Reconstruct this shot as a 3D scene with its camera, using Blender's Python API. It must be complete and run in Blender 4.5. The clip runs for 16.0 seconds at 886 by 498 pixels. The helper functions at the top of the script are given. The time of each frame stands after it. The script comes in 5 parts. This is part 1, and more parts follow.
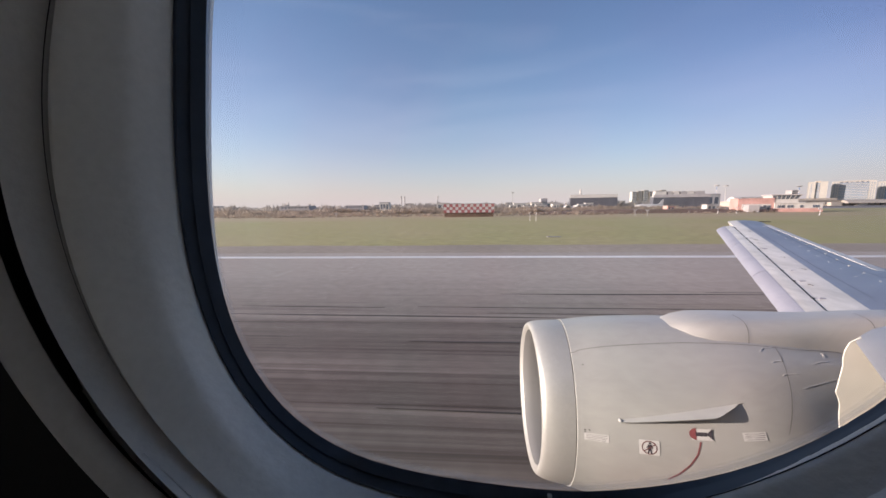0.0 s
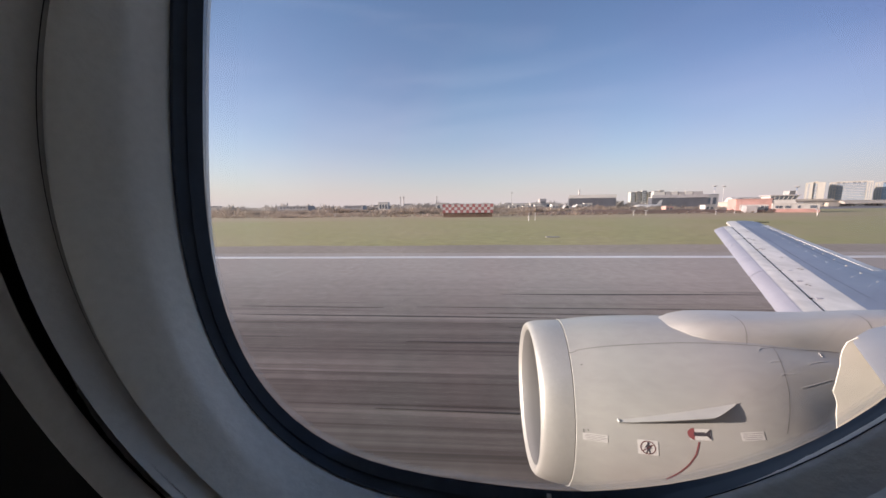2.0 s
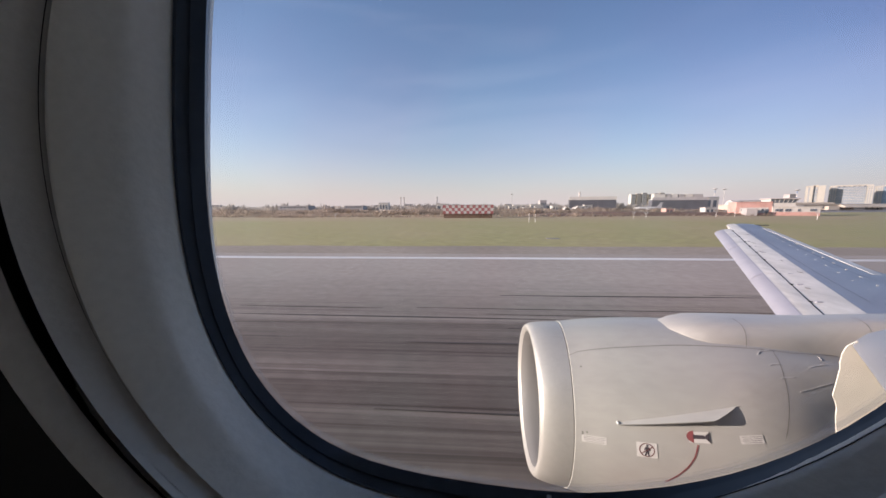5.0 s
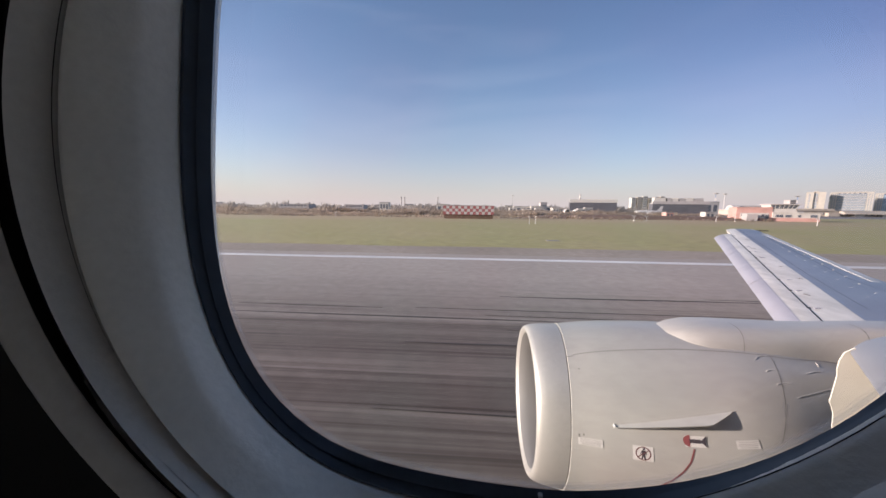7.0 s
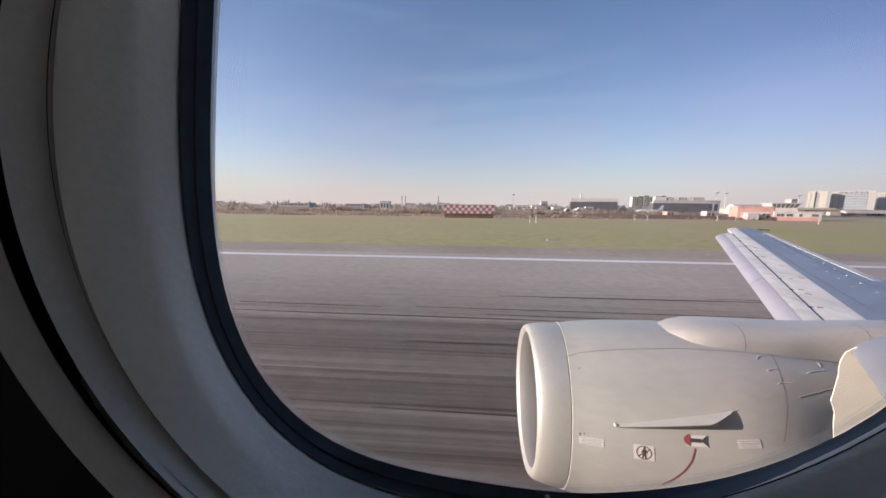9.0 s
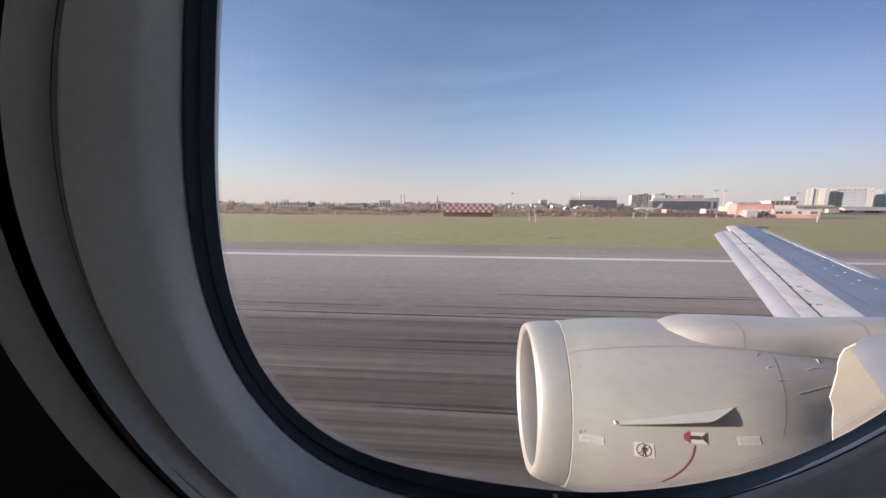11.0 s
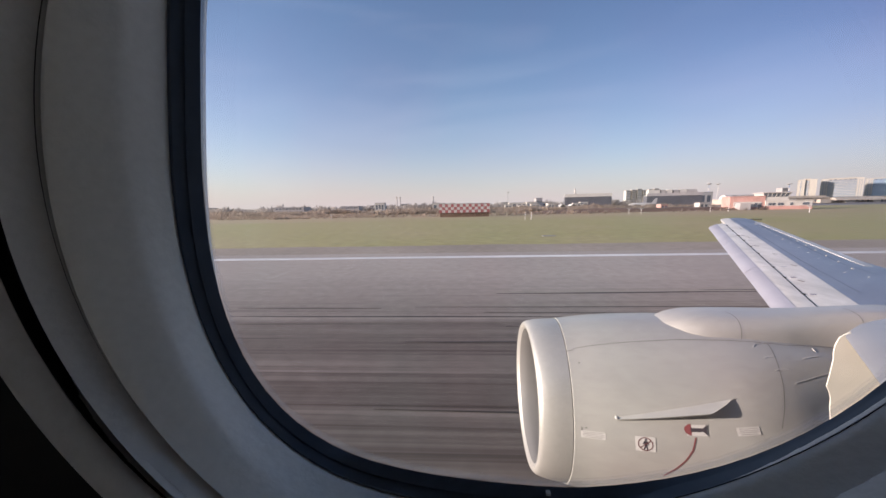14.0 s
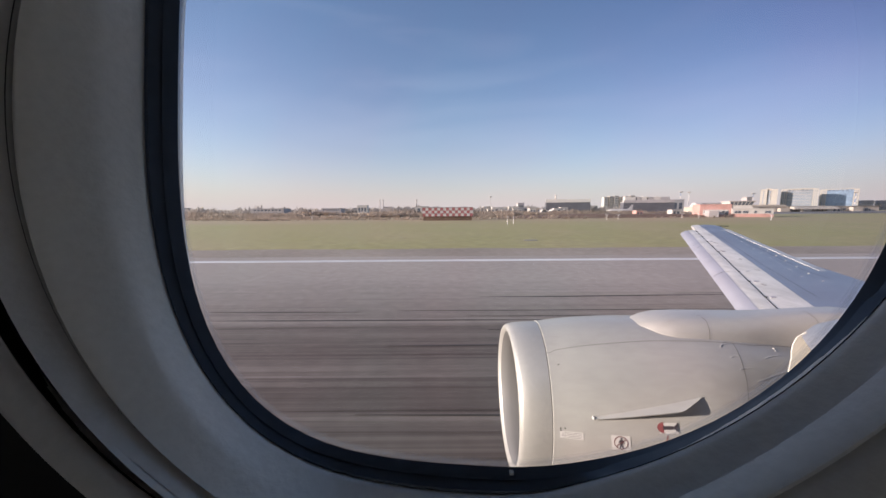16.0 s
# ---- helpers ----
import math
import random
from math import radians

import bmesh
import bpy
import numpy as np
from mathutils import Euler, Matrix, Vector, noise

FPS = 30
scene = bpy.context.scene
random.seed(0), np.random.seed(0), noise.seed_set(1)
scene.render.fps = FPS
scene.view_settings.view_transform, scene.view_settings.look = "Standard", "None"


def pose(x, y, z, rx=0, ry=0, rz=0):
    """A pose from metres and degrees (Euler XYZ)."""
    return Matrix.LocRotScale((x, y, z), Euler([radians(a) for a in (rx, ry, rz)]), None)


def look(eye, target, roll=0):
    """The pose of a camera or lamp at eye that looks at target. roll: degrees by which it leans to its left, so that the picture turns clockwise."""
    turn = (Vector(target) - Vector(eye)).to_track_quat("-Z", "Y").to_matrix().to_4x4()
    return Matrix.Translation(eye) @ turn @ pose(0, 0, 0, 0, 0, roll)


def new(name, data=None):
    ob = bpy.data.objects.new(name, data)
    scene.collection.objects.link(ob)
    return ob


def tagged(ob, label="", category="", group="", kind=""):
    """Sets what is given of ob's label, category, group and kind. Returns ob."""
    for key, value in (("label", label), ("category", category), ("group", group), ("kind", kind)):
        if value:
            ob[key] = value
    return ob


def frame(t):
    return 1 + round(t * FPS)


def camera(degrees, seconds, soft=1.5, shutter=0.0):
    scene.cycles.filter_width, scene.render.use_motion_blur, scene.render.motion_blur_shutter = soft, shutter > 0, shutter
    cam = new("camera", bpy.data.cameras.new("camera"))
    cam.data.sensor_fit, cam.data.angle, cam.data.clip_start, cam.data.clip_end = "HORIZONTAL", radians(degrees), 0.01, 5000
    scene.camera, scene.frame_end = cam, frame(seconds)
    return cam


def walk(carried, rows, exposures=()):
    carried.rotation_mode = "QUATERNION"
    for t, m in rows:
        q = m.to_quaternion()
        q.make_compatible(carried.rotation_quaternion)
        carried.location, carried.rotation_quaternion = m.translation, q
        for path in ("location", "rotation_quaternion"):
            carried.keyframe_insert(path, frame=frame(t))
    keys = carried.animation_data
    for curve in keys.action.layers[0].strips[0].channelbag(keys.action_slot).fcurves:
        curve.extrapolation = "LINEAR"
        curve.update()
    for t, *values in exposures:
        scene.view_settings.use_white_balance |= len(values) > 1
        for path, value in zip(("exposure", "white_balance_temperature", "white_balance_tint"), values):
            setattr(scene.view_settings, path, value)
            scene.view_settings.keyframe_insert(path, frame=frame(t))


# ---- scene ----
cam = camera(110.0, 16.0, soft=1.6)
PATH = [
    (0, pose(-15.2974, 0.0241, 3.8407, 82.43, 0.74, 3.87)),
    (0.5, pose(-15.2964, 0.0233, 3.8404, 82.69, 0.18, 3.67)),
    (1, pose(-15.2976, 0.0256, 3.8398, 82.43, 0.51, 3.63)),
    (1.5, pose(-15.2972, 0.0252, 3.8400, 82.38, 1.04, 3.63)),
    (2, pose(-15.2974, 0.0248, 3.8400, 82.46, 0.69, 3.68)),
    (2.5, pose(-15.2958, 0.0234, 3.8407, 82.54, 0.21, 3.75)),
    (3, pose(-15.2976, 0.0243, 3.8404, 82.57, 0.47, 3.84)),
    (5.5, pose(-15.2980, 0.0250, 3.8394, 82.62, 0.14, 3.68)),
    (6, pose(-15.2965, 0.0211, 3.8424, 82.64, -0.17, 3.87)),
    (6.5, pose(-15.2987, 0.0220, 3.8419, 82.61, 0.57, 4.03)),
    (7, pose(-15.2971, 0.0215, 3.8411, 82.66, -0.64, 3.82)),
    (7.5, pose(-15.2986, 0.0241, 3.8401, 82.55, -0.28, 3.59)),
    (8, pose(-15.2987, 0.0229, 3.8413, 82.48, 0.33, 3.77)),
    (8.5, pose(-15.2971, 0.0223, 3.8408, 82.40, -1.52, 3.56)),
    (9, pose(-15.2990, 0.0242, 3.8397, 82.50, -0.63, 3.91)),
    (11.5, pose(-15.3018, 0.0243, 3.8406, 82.28, -0.37, 3.77)),
    (12, pose(-15.3016, 0.0238, 3.8410, 82.29, -0.56, 3.88)),
    (12.5, pose(-15.3003, 0.0236, 3.8408, 82.50, 0.03, 3.97)),
    (13, pose(-15.3021, 0.0247, 3.8408, 82.06, -0.45, 3.97)),
    (13.5, pose(-15.3035, 0.0236, 3.8420, 82.03, 0.04, 3.98)),
    (14, pose(-15.2979, 0.0232, 3.8409, 82.44, 1.18, 3.05)),
    (14.2, pose(-15.3055, 0.0226, 3.8417, 82.82, -2.06, 2.35)),
    (14.5, pose(-15.2964, 0.0203, 3.8432, 82.56, -4.75, 0.17)),
    (14.7, pose(-15.2968, 0.0215, 3.8430, 82.66, -4.29, 0.75)),
    (15, pose(-15.2983, 0.0226, 3.8425, 82.14, -2.80, 0.81)),
    (15.2, pose(-15.2875, 0.0224, 3.8432, 82.70, 1.50, 1.40)),
    (15.5, pose(-15.2888, 0.0210, 3.8435, 83.35, 3.87, 1.38)),
    (15.7, pose(-15.2910, 0.0190, 3.8418, 83.56, 2.86, 0.27)),
    (16, pose(-15.2929, 0.0152, 3.8386, 83.04, 0.39, 0.00)),
]
walk(cam, PATH, exposures=[(0.0, 0.865, 6900, 20), (16.0, 0.865, 6900, 20)])

# ---- world and sun ----
SUN_FROM = Vector((-0.955, -0.140, 0.195)).normalized()
world = bpy.data.worlds.new("sky")
scene.world = world
world.use_nodes = True
wn, wl = world.node_tree.nodes, world.node_tree.links
wn.clear()
sky = wn.new("ShaderNodeTexSky")
sky.sky_type = "NISHITA"
sky.sun_disc = False
sky.sun_elevation = math.asin(SUN_FROM.z)
sky.sun_rotation = math.atan2(SUN_FROM.x, SUN_FROM.y)
sky.altitude = 20.0
sky.air_density, sky.dust_density, sky.ozone_density = 1.0, 1.5, 3.5
# thin high cirrus wisps over the blue
wco = wn.new("ShaderNodeTexCoord")
wmap = wn.new("ShaderNodeMapping")
wmap.inputs["Rotation"].default_value = (0.0, 0.35, 0.5)
wmap.inputs["Scale"].default_value = (1.2, 3.4, 7.0)
wnoise = wn.new("ShaderNodeTexNoise")
wnoise.inputs["Scale"].default_value = 1.1
wnoise.inputs["Detail"].default_value = 5.0
wnoise.inputs["Distortion"].default_value = 0.9
wramp = wn.new("ShaderNodeValToRGB")
wramp.color_ramp.elements[0].position = 0.50
wramp.color_ramp.elements[1].position = 0.85
wramp.color_ramp.elements[1].color = (0.045, 0.045, 0.045, 1)
wmix = wn.new("ShaderNodeMixRGB")
wmix.inputs["Color2"].default_value = (7.5, 7.8, 8.4, 1)
wbg = wn.new("ShaderNodeBackground")
wbg.inputs["Strength"].default_value = 0.131
wout = wn.new("ShaderNodeOutputWorld")
wl.new(wco.outputs["Generated"], wmap.inputs["Vector"])
wl.new(wmap.outputs["Vector"], wnoise.inputs["Vector"])
wl.new(wnoise.outputs["Fac"], wramp.inputs["Fac"])
wl.new(wramp.outputs["Color"], wmix.inputs["Fac"])
wl.new(sky.outputs["Color"], wmix.inputs["Color1"])
# pale haze that thickens towards the horizon all round
wsep = wn.new("ShaderNodeSeparateXYZ")
wabs = wn.new("ShaderNodeMath")
wabs.operation = "ABSOLUTE"
wpow = wn.new("ShaderNodeMath")
wpow.operation = "POWER"
wpow.inputs[0].default_value = 0.0010
wfac = wn.new("ShaderNodeMath")
wfac.operation = "MULTIPLY"
wfac.inputs[1].default_value = 0.88
whaze = wn.new("ShaderNodeMixRGB")
whaze.inputs["Color2"].default_value = (3.30, 3.2, 3.30, 1)
wl.new(wco.outputs["Generated"], wsep.inputs["Vector"])
wl.new(wsep.outputs["Z"], wabs.inputs[0])
wl.new(wabs.outputs["Value"], wpow.inputs[1])
wl.new(wpow.outputs["Value"], wfac.inputs[0])
wl.new(wfac.outputs["Value"], whaze.inputs["Fac"])
wl.new(wmix.outputs["Color"], whaze.inputs["Color1"])
wl.new(whaze.outputs["Color"], wbg.inputs["Color"])
wl.new(wbg.outputs["Background"], wout.inputs["Surface"])
sun_data = bpy.data.lights.new("sun", "SUN")
sun_data.energy, sun_data.angle, sun_data.color = 4.9, radians(0.53), (1.0, 0.93, 0.83)
sun = new("sun", sun_data)
sun.matrix_world = look(SUN_FROM * 100, (0, 0, 0))


# ---- materials ----
def material(name, color, rough=0.6, metal=0.0, var=0.12, scale=3.0, fine=40.0, bump=0.0, stretch=(1, 1, 1), other=None, coat=0.0):
    """A surface with broad and fine variation, in object space and metres."""
    m = bpy.data.materials.new(name)
    m.use_nodes = True
    n, l = m.node_tree.nodes, m.node_tree.links
    b = n["Principled BSDF"]
    co = n.new("ShaderNodeTexCoord")
    mp = n.new("ShaderNodeMapping")
    mp.inputs["Scale"].default_value = stretch
    l.new(co.outputs["Object"], mp.inputs["Vector"])
    big, small = n.new("ShaderNodeTexNoise"), n.new("ShaderNodeTexNoise")
    big.inputs["Scale"].default_value, big.inputs["Detail"].default_value = scale, 4
    small.inputs["Scale"].default_value, small.inputs["Detail"].default_value = fine, 3
    l.new(mp.outputs["Vector"], big.inputs["Vector"])
    l.new(mp.outputs["Vector"], small.inputs["Vector"])
    r = n.new("ShaderNodeValToRGB")
    r.color_ramp.elements[0].position, r.color_ramp.elements[1].position = 0.34, 0.68
    second = other or [c * (1 - 2 * var) for c in color]
    r.color_ramp.elements[0].color = (*color, 1)
    r.color_ramp.elements[1].color = (*second, 1)
    l.new(big.outputs["Fac"], r.inputs["Fac"])
    mix = n.new("ShaderNodeMixRGB")
    mix.blend_type = "MULTIPLY"
    mix.inputs["Fac"].default_value = 1.0
    r2 = n.new("ShaderNodeValToRGB")
    r2.color_ramp.elements[0].position, r2.color_ramp.elements[1].position = 0.3, 0.7
    lo = 1 - 1.6 * var
    r2.color_ramp.elements[0].color = (lo, lo, lo, 1)
    r2.color_ramp.elements[1].color = (1, 1, 1, 1)
    l.new(small.outputs["Fac"], r2.inputs["Fac"])
    l.new(r.outputs["Color"], mix.inputs["Color1"])
    l.new(r2.outputs["Color"], mix.inputs["Color2"])
    l.new(mix.outputs["Color"], b.inputs["Base Color"])
    b.inputs["Metallic"].default_value = metal
    b.inputs["Coat Weight"].default_value = coat
    mr = n.new("ShaderNodeMapRange")
    mr.inputs["To Min"].default_value, mr.inputs["To Max"].default_value = max(0.03, rough - 0.08), min(1, rough + 0.08)
    l.new(big.outputs["Fac"], mr.inputs["Value"])
    l.new(mr.outputs["Result"], b.inputs["Roughness"])
    if bump:
        bu = n.new("ShaderNodeBump")
        bu.inputs["Strength"].default_value, bu.inputs["Distance"].default_value = bump, 0.02
        l.new(small.outputs["Fac"], bu.inputs["Height"])
        l.new(bu.outputs["Normal"], b.inputs["Normal"])
    return m


def runway_material():
    m = material("runway_asphalt", (0.46, 0.400, 0.352), 0.85, var=0.10, scale=0.05, fine=2.0, bump=0.12)
    n, l = m.node_tree.nodes, m.node_tree.links
    b = n["Principled BSDF"]
    base = b.inputs["Base Color"].links[0].from_socket
    co = n.new("ShaderNodeTexCoord")
    sep = n.new("ShaderNodeSeparateXYZ")
    l.new(co.outputs["Object"], sep.inputs["Vector"])
    # tyre rubber: long thin streaks along the runway, thick near the wheel tracks and thin at the edges
    across = n.new("ShaderNodeValToRGB")
    ramp = across.color_ramp
    stops = ((0.0, 0.0), (0.36, 0.0), (0.44, 0.8), (0.59, 1.0), (0.64, 0.85), (0.70, 0.35), (0.77, 0.03))
    while len(ramp.elements) < len(stops):
        ramp.elements.new(0.5)
    for e, (p, v) in zip(ramp.elements, stops):
        e.position, e.color = p, (v, v, v, 1)
    mr = n.new("ShaderNodeMapRange")
    mr.inputs["From Min"].default_value, mr.inputs["From Max"].default_value = -32.0, 32.0
    l.new(sep.outputs["Y"], mr.inputs["Value"])
    l.new(mr.outputs["Result"], across.inputs["Fac"])
    prev = base
    for sx, sy, lo, hi, dark, seedz in ((0.012, 0.8, 0.02, 0.50, 0.43, 0.0), (0.03, 4.0, 0.42, 0.66, 0.76, 7.0), (0.05, 11.0, 0.48, 0.68, 0.66, 19.0), (0.06, 5.0, 0.58, 0.66, 0.62, 31.0)):
        mp = n.new("ShaderNodeMapping")
        mp.inputs["Scale"].default_value = (sx, sy, 1)
        mp.inputs["Location"].default_value = (seedz, seedz * 1.7, seedz)
        l.new(co.outputs["Object"], mp.inputs["Vector"])
        tx = n.new("ShaderNodeTexNoise")
        tx.inputs["Scale"].default_value, tx.inputs["Detail"].default_value = 1.0, 3.0
        l.new(mp.outputs["Vector"], tx.inputs["Vector"])
        rp = n.new("ShaderNodeMapRange")
        rp.inputs["From Min"].default_value, rp.inputs["From Max"].default_value = lo, hi
        l.new(tx.outputs["Fac"], rp.inputs["Value"])
        mul = n.new("ShaderNodeMath")
        mul.operation = "MULTIPLY"
        l.new(rp.outputs["Result"], mul.inputs[0])
        l.new(across.outputs["Color"], mul.inputs[1])
        mx = n.new("ShaderNodeMixRGB")
        mx.blend_type = "MULTIPLY"
        mx.inputs["Color2"].default_value = (dark, dark * 0.97, dark * 0.97, 1)
        l.new(mul.outputs["Value"], mx.inputs["Fac"])
        l.new(prev, mx.inputs["Color1"])
        prev = mx.outputs["Color"]
    l.new(prev, b.inputs["Base Color"])
    b.inputs["Specular IOR Level"].default_value = 0.15
    return m


def grass_material():
    m = material("grass", (0.35, 0.32, 0.125), 0.95, var=0.16, scale=0.05, fine=0.7, bump=0.5, other=(0.40, 0.335, 0.165))
    n, l = m.node_tree.nodes, m.node_tree.links
    b = n["Principled BSDF"]
    base = b.inputs["Base Color"].links[0].from_socket
    co = n.new("ShaderNodeTexCoord")
    sep = n.new("ShaderNodeSeparateXYZ")
    l.new(co.outputs["Object"], sep.inputs["Vector"])
    # dry, unmown ground further from the runway
    mp = n.new("ShaderNodeMapping")
    mp.inputs["Scale"].default_value = (0.012, 0.05, 1)
    l.new(co.outputs["Object"], mp.inputs["Vector"])
    tx = n.new("ShaderNodeTexNoise")
    tx.inputs["Scale"].default_value, tx.inputs["Detail"].default_value = 1.0, 5.0
    l.new(mp.outputs["Vector"], tx.inputs["Vector"])
    ad = n.new("ShaderNodeMath")
    ad.operation = "MULTIPLY_ADD"
    ad.inputs[1].default_value = 90.0
    l.new(tx.outputs["Fac"], ad.inputs[0])
    l.new(sep.outputs["Y"], ad.inputs[2])
    rp = n.new("ShaderNodeMapRange")
    rp.inputs["From Min"].default_value, rp.inputs["From Max"].default_value = 128.0, 168.0
    l.new(ad.outputs["Value"], rp.inputs["Value"])
    side = n.new("ShaderNodeMapRange")
    side.inputs["From Min"].default_value, side.inputs["From Max"].default_value = 180.0, 110.0
    l.new(sep.outputs["X"], side.inputs["Value"])
    both = n.new("ShaderNodeMath")
    both.operation = "MULTIPLY"
    l.new(rp.outputs["Result"], both.inputs[0])
    l.new(side.outputs["Result"], both.inputs[1])
    mx = n.new("ShaderNodeMixRGB")
    mx.inputs["Color2"].default_value = (0.36, 0.275, 0.155, 1)
    l.new(both.outputs["Value"], mx.inputs["Fac"])
    l.new(base, mx.inputs["Color1"])
    l.new(mx.outputs["Color"], b.inputs["Base Color"])
    return m


def glass_material(name):
    m = bpy.data.materials.new(name)
    m.use_nodes = True
    n, l = m.node_tree.nodes, m.node_tree.links
    n.clear()
    tr, gl, mx, fr, out = (n.new("ShaderNode" + k) for k in ("BsdfTransparent", "BsdfGlossy", "MixShader", "Fresnel", "OutputMaterial"))
    # stretched acrylic: violet cast towards its upper aft corner, deepened to darken the sky
    co, sub, ln, ramp = (n.new("ShaderNode" + k) for k in ("TexCoord", "VectorMath", "VectorMath", "ValToRGB"))
    sub.operation, ln.operation = "SUBTRACT", "LENGTH"
    sub.inputs[1].default_value = (0.19, 0.17, 0.15)
    l.new(co.outputs["Object"], sub.inputs[0])
    l.new(sub.outputs["Vector"], ln.inputs[0])
    l.new(ln.outputs["Value"], ramp.inputs["Fac"])
    ramp.color_ramp.interpolation = "EASE"
    ramp.color_ramp.elements[0].position, ramp.color_ramp.elements[1].position = 0.03, 0.24
    ramp.color_ramp.elements[0].color, ramp.color_ramp.elements[1].color = (0.50, 0.44, 0.58, 1), (0.97, 0.98, 0.99, 1)
    # uneven mauve and cyan stress tint through the sheet
    mottle, hue, tint = (n.new("ShaderNode" + k) for k in ("TexNoise", "ValToRGB", "MixRGB"))
    mottle.inputs["Scale"].default_value, mottle.inputs["Detail"].default_value = 16.0, 2.0
    hue.color_ramp.elements[0].position, hue.color_ramp.elements[1].position = 0.36, 0.66
    hue.color_ramp.elements[0].color, hue.color_ramp.elements[1].color = (0.955, 0.985, 0.975, 1), (1.0, 0.955, 0.955, 1)
    tint.blend_type = "MULTIPLY"
    tint.inputs["Fac"].default_value = 1.0
    l.new(co.outputs["Object"], mottle.inputs["Vector"])
    l.new(mottle.outputs["Fac"], hue.inputs["Fac"])
    l.new(ramp.outputs["Color"], tint.inputs["Color1"])
    l.new(hue.outputs["Color"], tint.inputs["Color2"])
    l.new(tint.outputs["Color"], tr.inputs["Color"])
    gl.inputs["Roughness"].default_value = 0.03
    fr.inputs["IOR"].default_value = 1.2
    l.new(fr.outputs["Fac"], mx.inputs["Fac"])
    l.new(tr.outputs["BSDF"], mx.inputs[1])
    l.new(gl.outputs["BSDF"], mx.inputs[2])
    l.new(mx.outputs["Shader"], out.inputs["Surface"])
    return m


M_runway = runway_material()
M_shoulder = material("shoulder_asphalt", (0.41, 0.345, 0.285), 0.9, var=0.12, scale=0.08, fine=1.5, bump=0.2)
M_shoulder.node_tree.nodes["Principled BSDF"].inputs["Specular IOR Level"].default_value = 0.15
M_apron = material("apron_concrete", (0.27, 0.25, 0.24), 0.9, var=0.1, scale=0.03, fine=0.5)
M_grass = grass_material()
M_paint = material("white_marking_paint", (0.86, 0.83, 0.80), 0.7, var=0.16, scale=0.5, fine=3.0, stretch=(0.15, 1.6, 1))
M_rubber = material("tyre_rubber_mark", (0.075, 0.068, 0.066), 0.9, var=0.2, scale=0.6, fine=8.0, stretch=(0.2, 3, 1))
M_yellow_line = material("yellow_marking_paint", (0.55, 0.42, 0.10), 0.7, var=0.15, scale=0.6, fine=5.0)
M_cowl = material("white_cowl_paint", (0.39, 0.378, 0.355), 0.36, var=0.05, scale=1.3, fine=16.0, coat=0.2, stretch=(0.45, 1, 1))
M_wing_white = material("white_wing_paint", (0.70, 0.68, 0.63), 0.42, var=0.11, scale=2.2, fine=9.0, stretch=(1, 0.5, 1))
M_wing_grey = material("grey_wing_paint", (0.22, 0.245, 0.30), 0.38, var=0.06, scale=0.8, fine=8.0)
M_wing_seam = material("wing_panel_joint", (0.12, 0.135, 0.17), 0.6, var=0.1)
M_slat_nose = material("slat_nose_paint", (0.32, 0.325, 0.37), 0.45, var=0.05, scale=1.0, fine=9.0)
M_flap = material("flap_paint", (0.68, 0.66, 0.58), 0.5, var=0.05, scale=2.0, fine=12.0)
M_scuff = material("worn_grey_scuff", (0.20, 0.18, 0.16), 0.8, var=0.3, scale=6.0, fine=30.0)
M_lip = material("satin_lip_metal", (0.50, 0.48, 0.45), 0.46, metal=0.45, var=0.04, scale=3.0, fine=30.0)
M_barrel = material("inlet_lining", (0.21, 0.20, 0.195), 0.5, var=0.06, scale=3.0, fine=50.0)
M_dark = material("dark_seam", (0.05, 0.047, 0.045), 0.8, var=0.1)
M_seam = material("panel_seam", (0.11, 0.10, 0.095), 0.8, var=0.15)
M_fan = material("fan_titanium", (0.12, 0.12, 0.13), 0.45, metal=0.7, var=0.1)
M_decal = material("decal_white", (0.58, 0.56, 0.54), 0.5, var=0.03)
M_red = material("decal_red", (0.27, 0.075, 0.08), 0.5, var=0.08)
M_no_entry = material("decal_brown_red", (0.17, 0.06, 0.06), 0.6, var=0.08)
M_ink = material("decal_ink", (0.06, 0.05, 0.06), 0.6, var=0.08)
# one light grey plastic; darker tones outward put the fading light into colour
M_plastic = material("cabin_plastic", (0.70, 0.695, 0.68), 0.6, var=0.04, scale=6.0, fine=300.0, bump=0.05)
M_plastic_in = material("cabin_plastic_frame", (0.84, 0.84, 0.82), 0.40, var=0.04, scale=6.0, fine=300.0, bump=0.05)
M_plastic_shaded = material("cabin_plastic_shaded", (0.62, 0.615, 0.60), 0.65, var=0.05, scale=6.0, fine=300.0, bump=0.05)
M_cabin = material("cabin_lining", (0.86, 0.84, 0.79), 0.8, var=0.1, scale=2.0, fine=60.0)
# near-black colour standing in for shade in the gaps and outside the panel
M_shade_black = material("shade_black", (0.006, 0.006, 0.007), 0.97, var=0.1, scale=8.0, fine=200.0)
M_gasket = material("blue_black_rubber", (0.055, 0.080, 0.125), 0.42, var=0.12, scale=9.0, fine=120.0)
M_glass = glass_material("acrylic_pane")


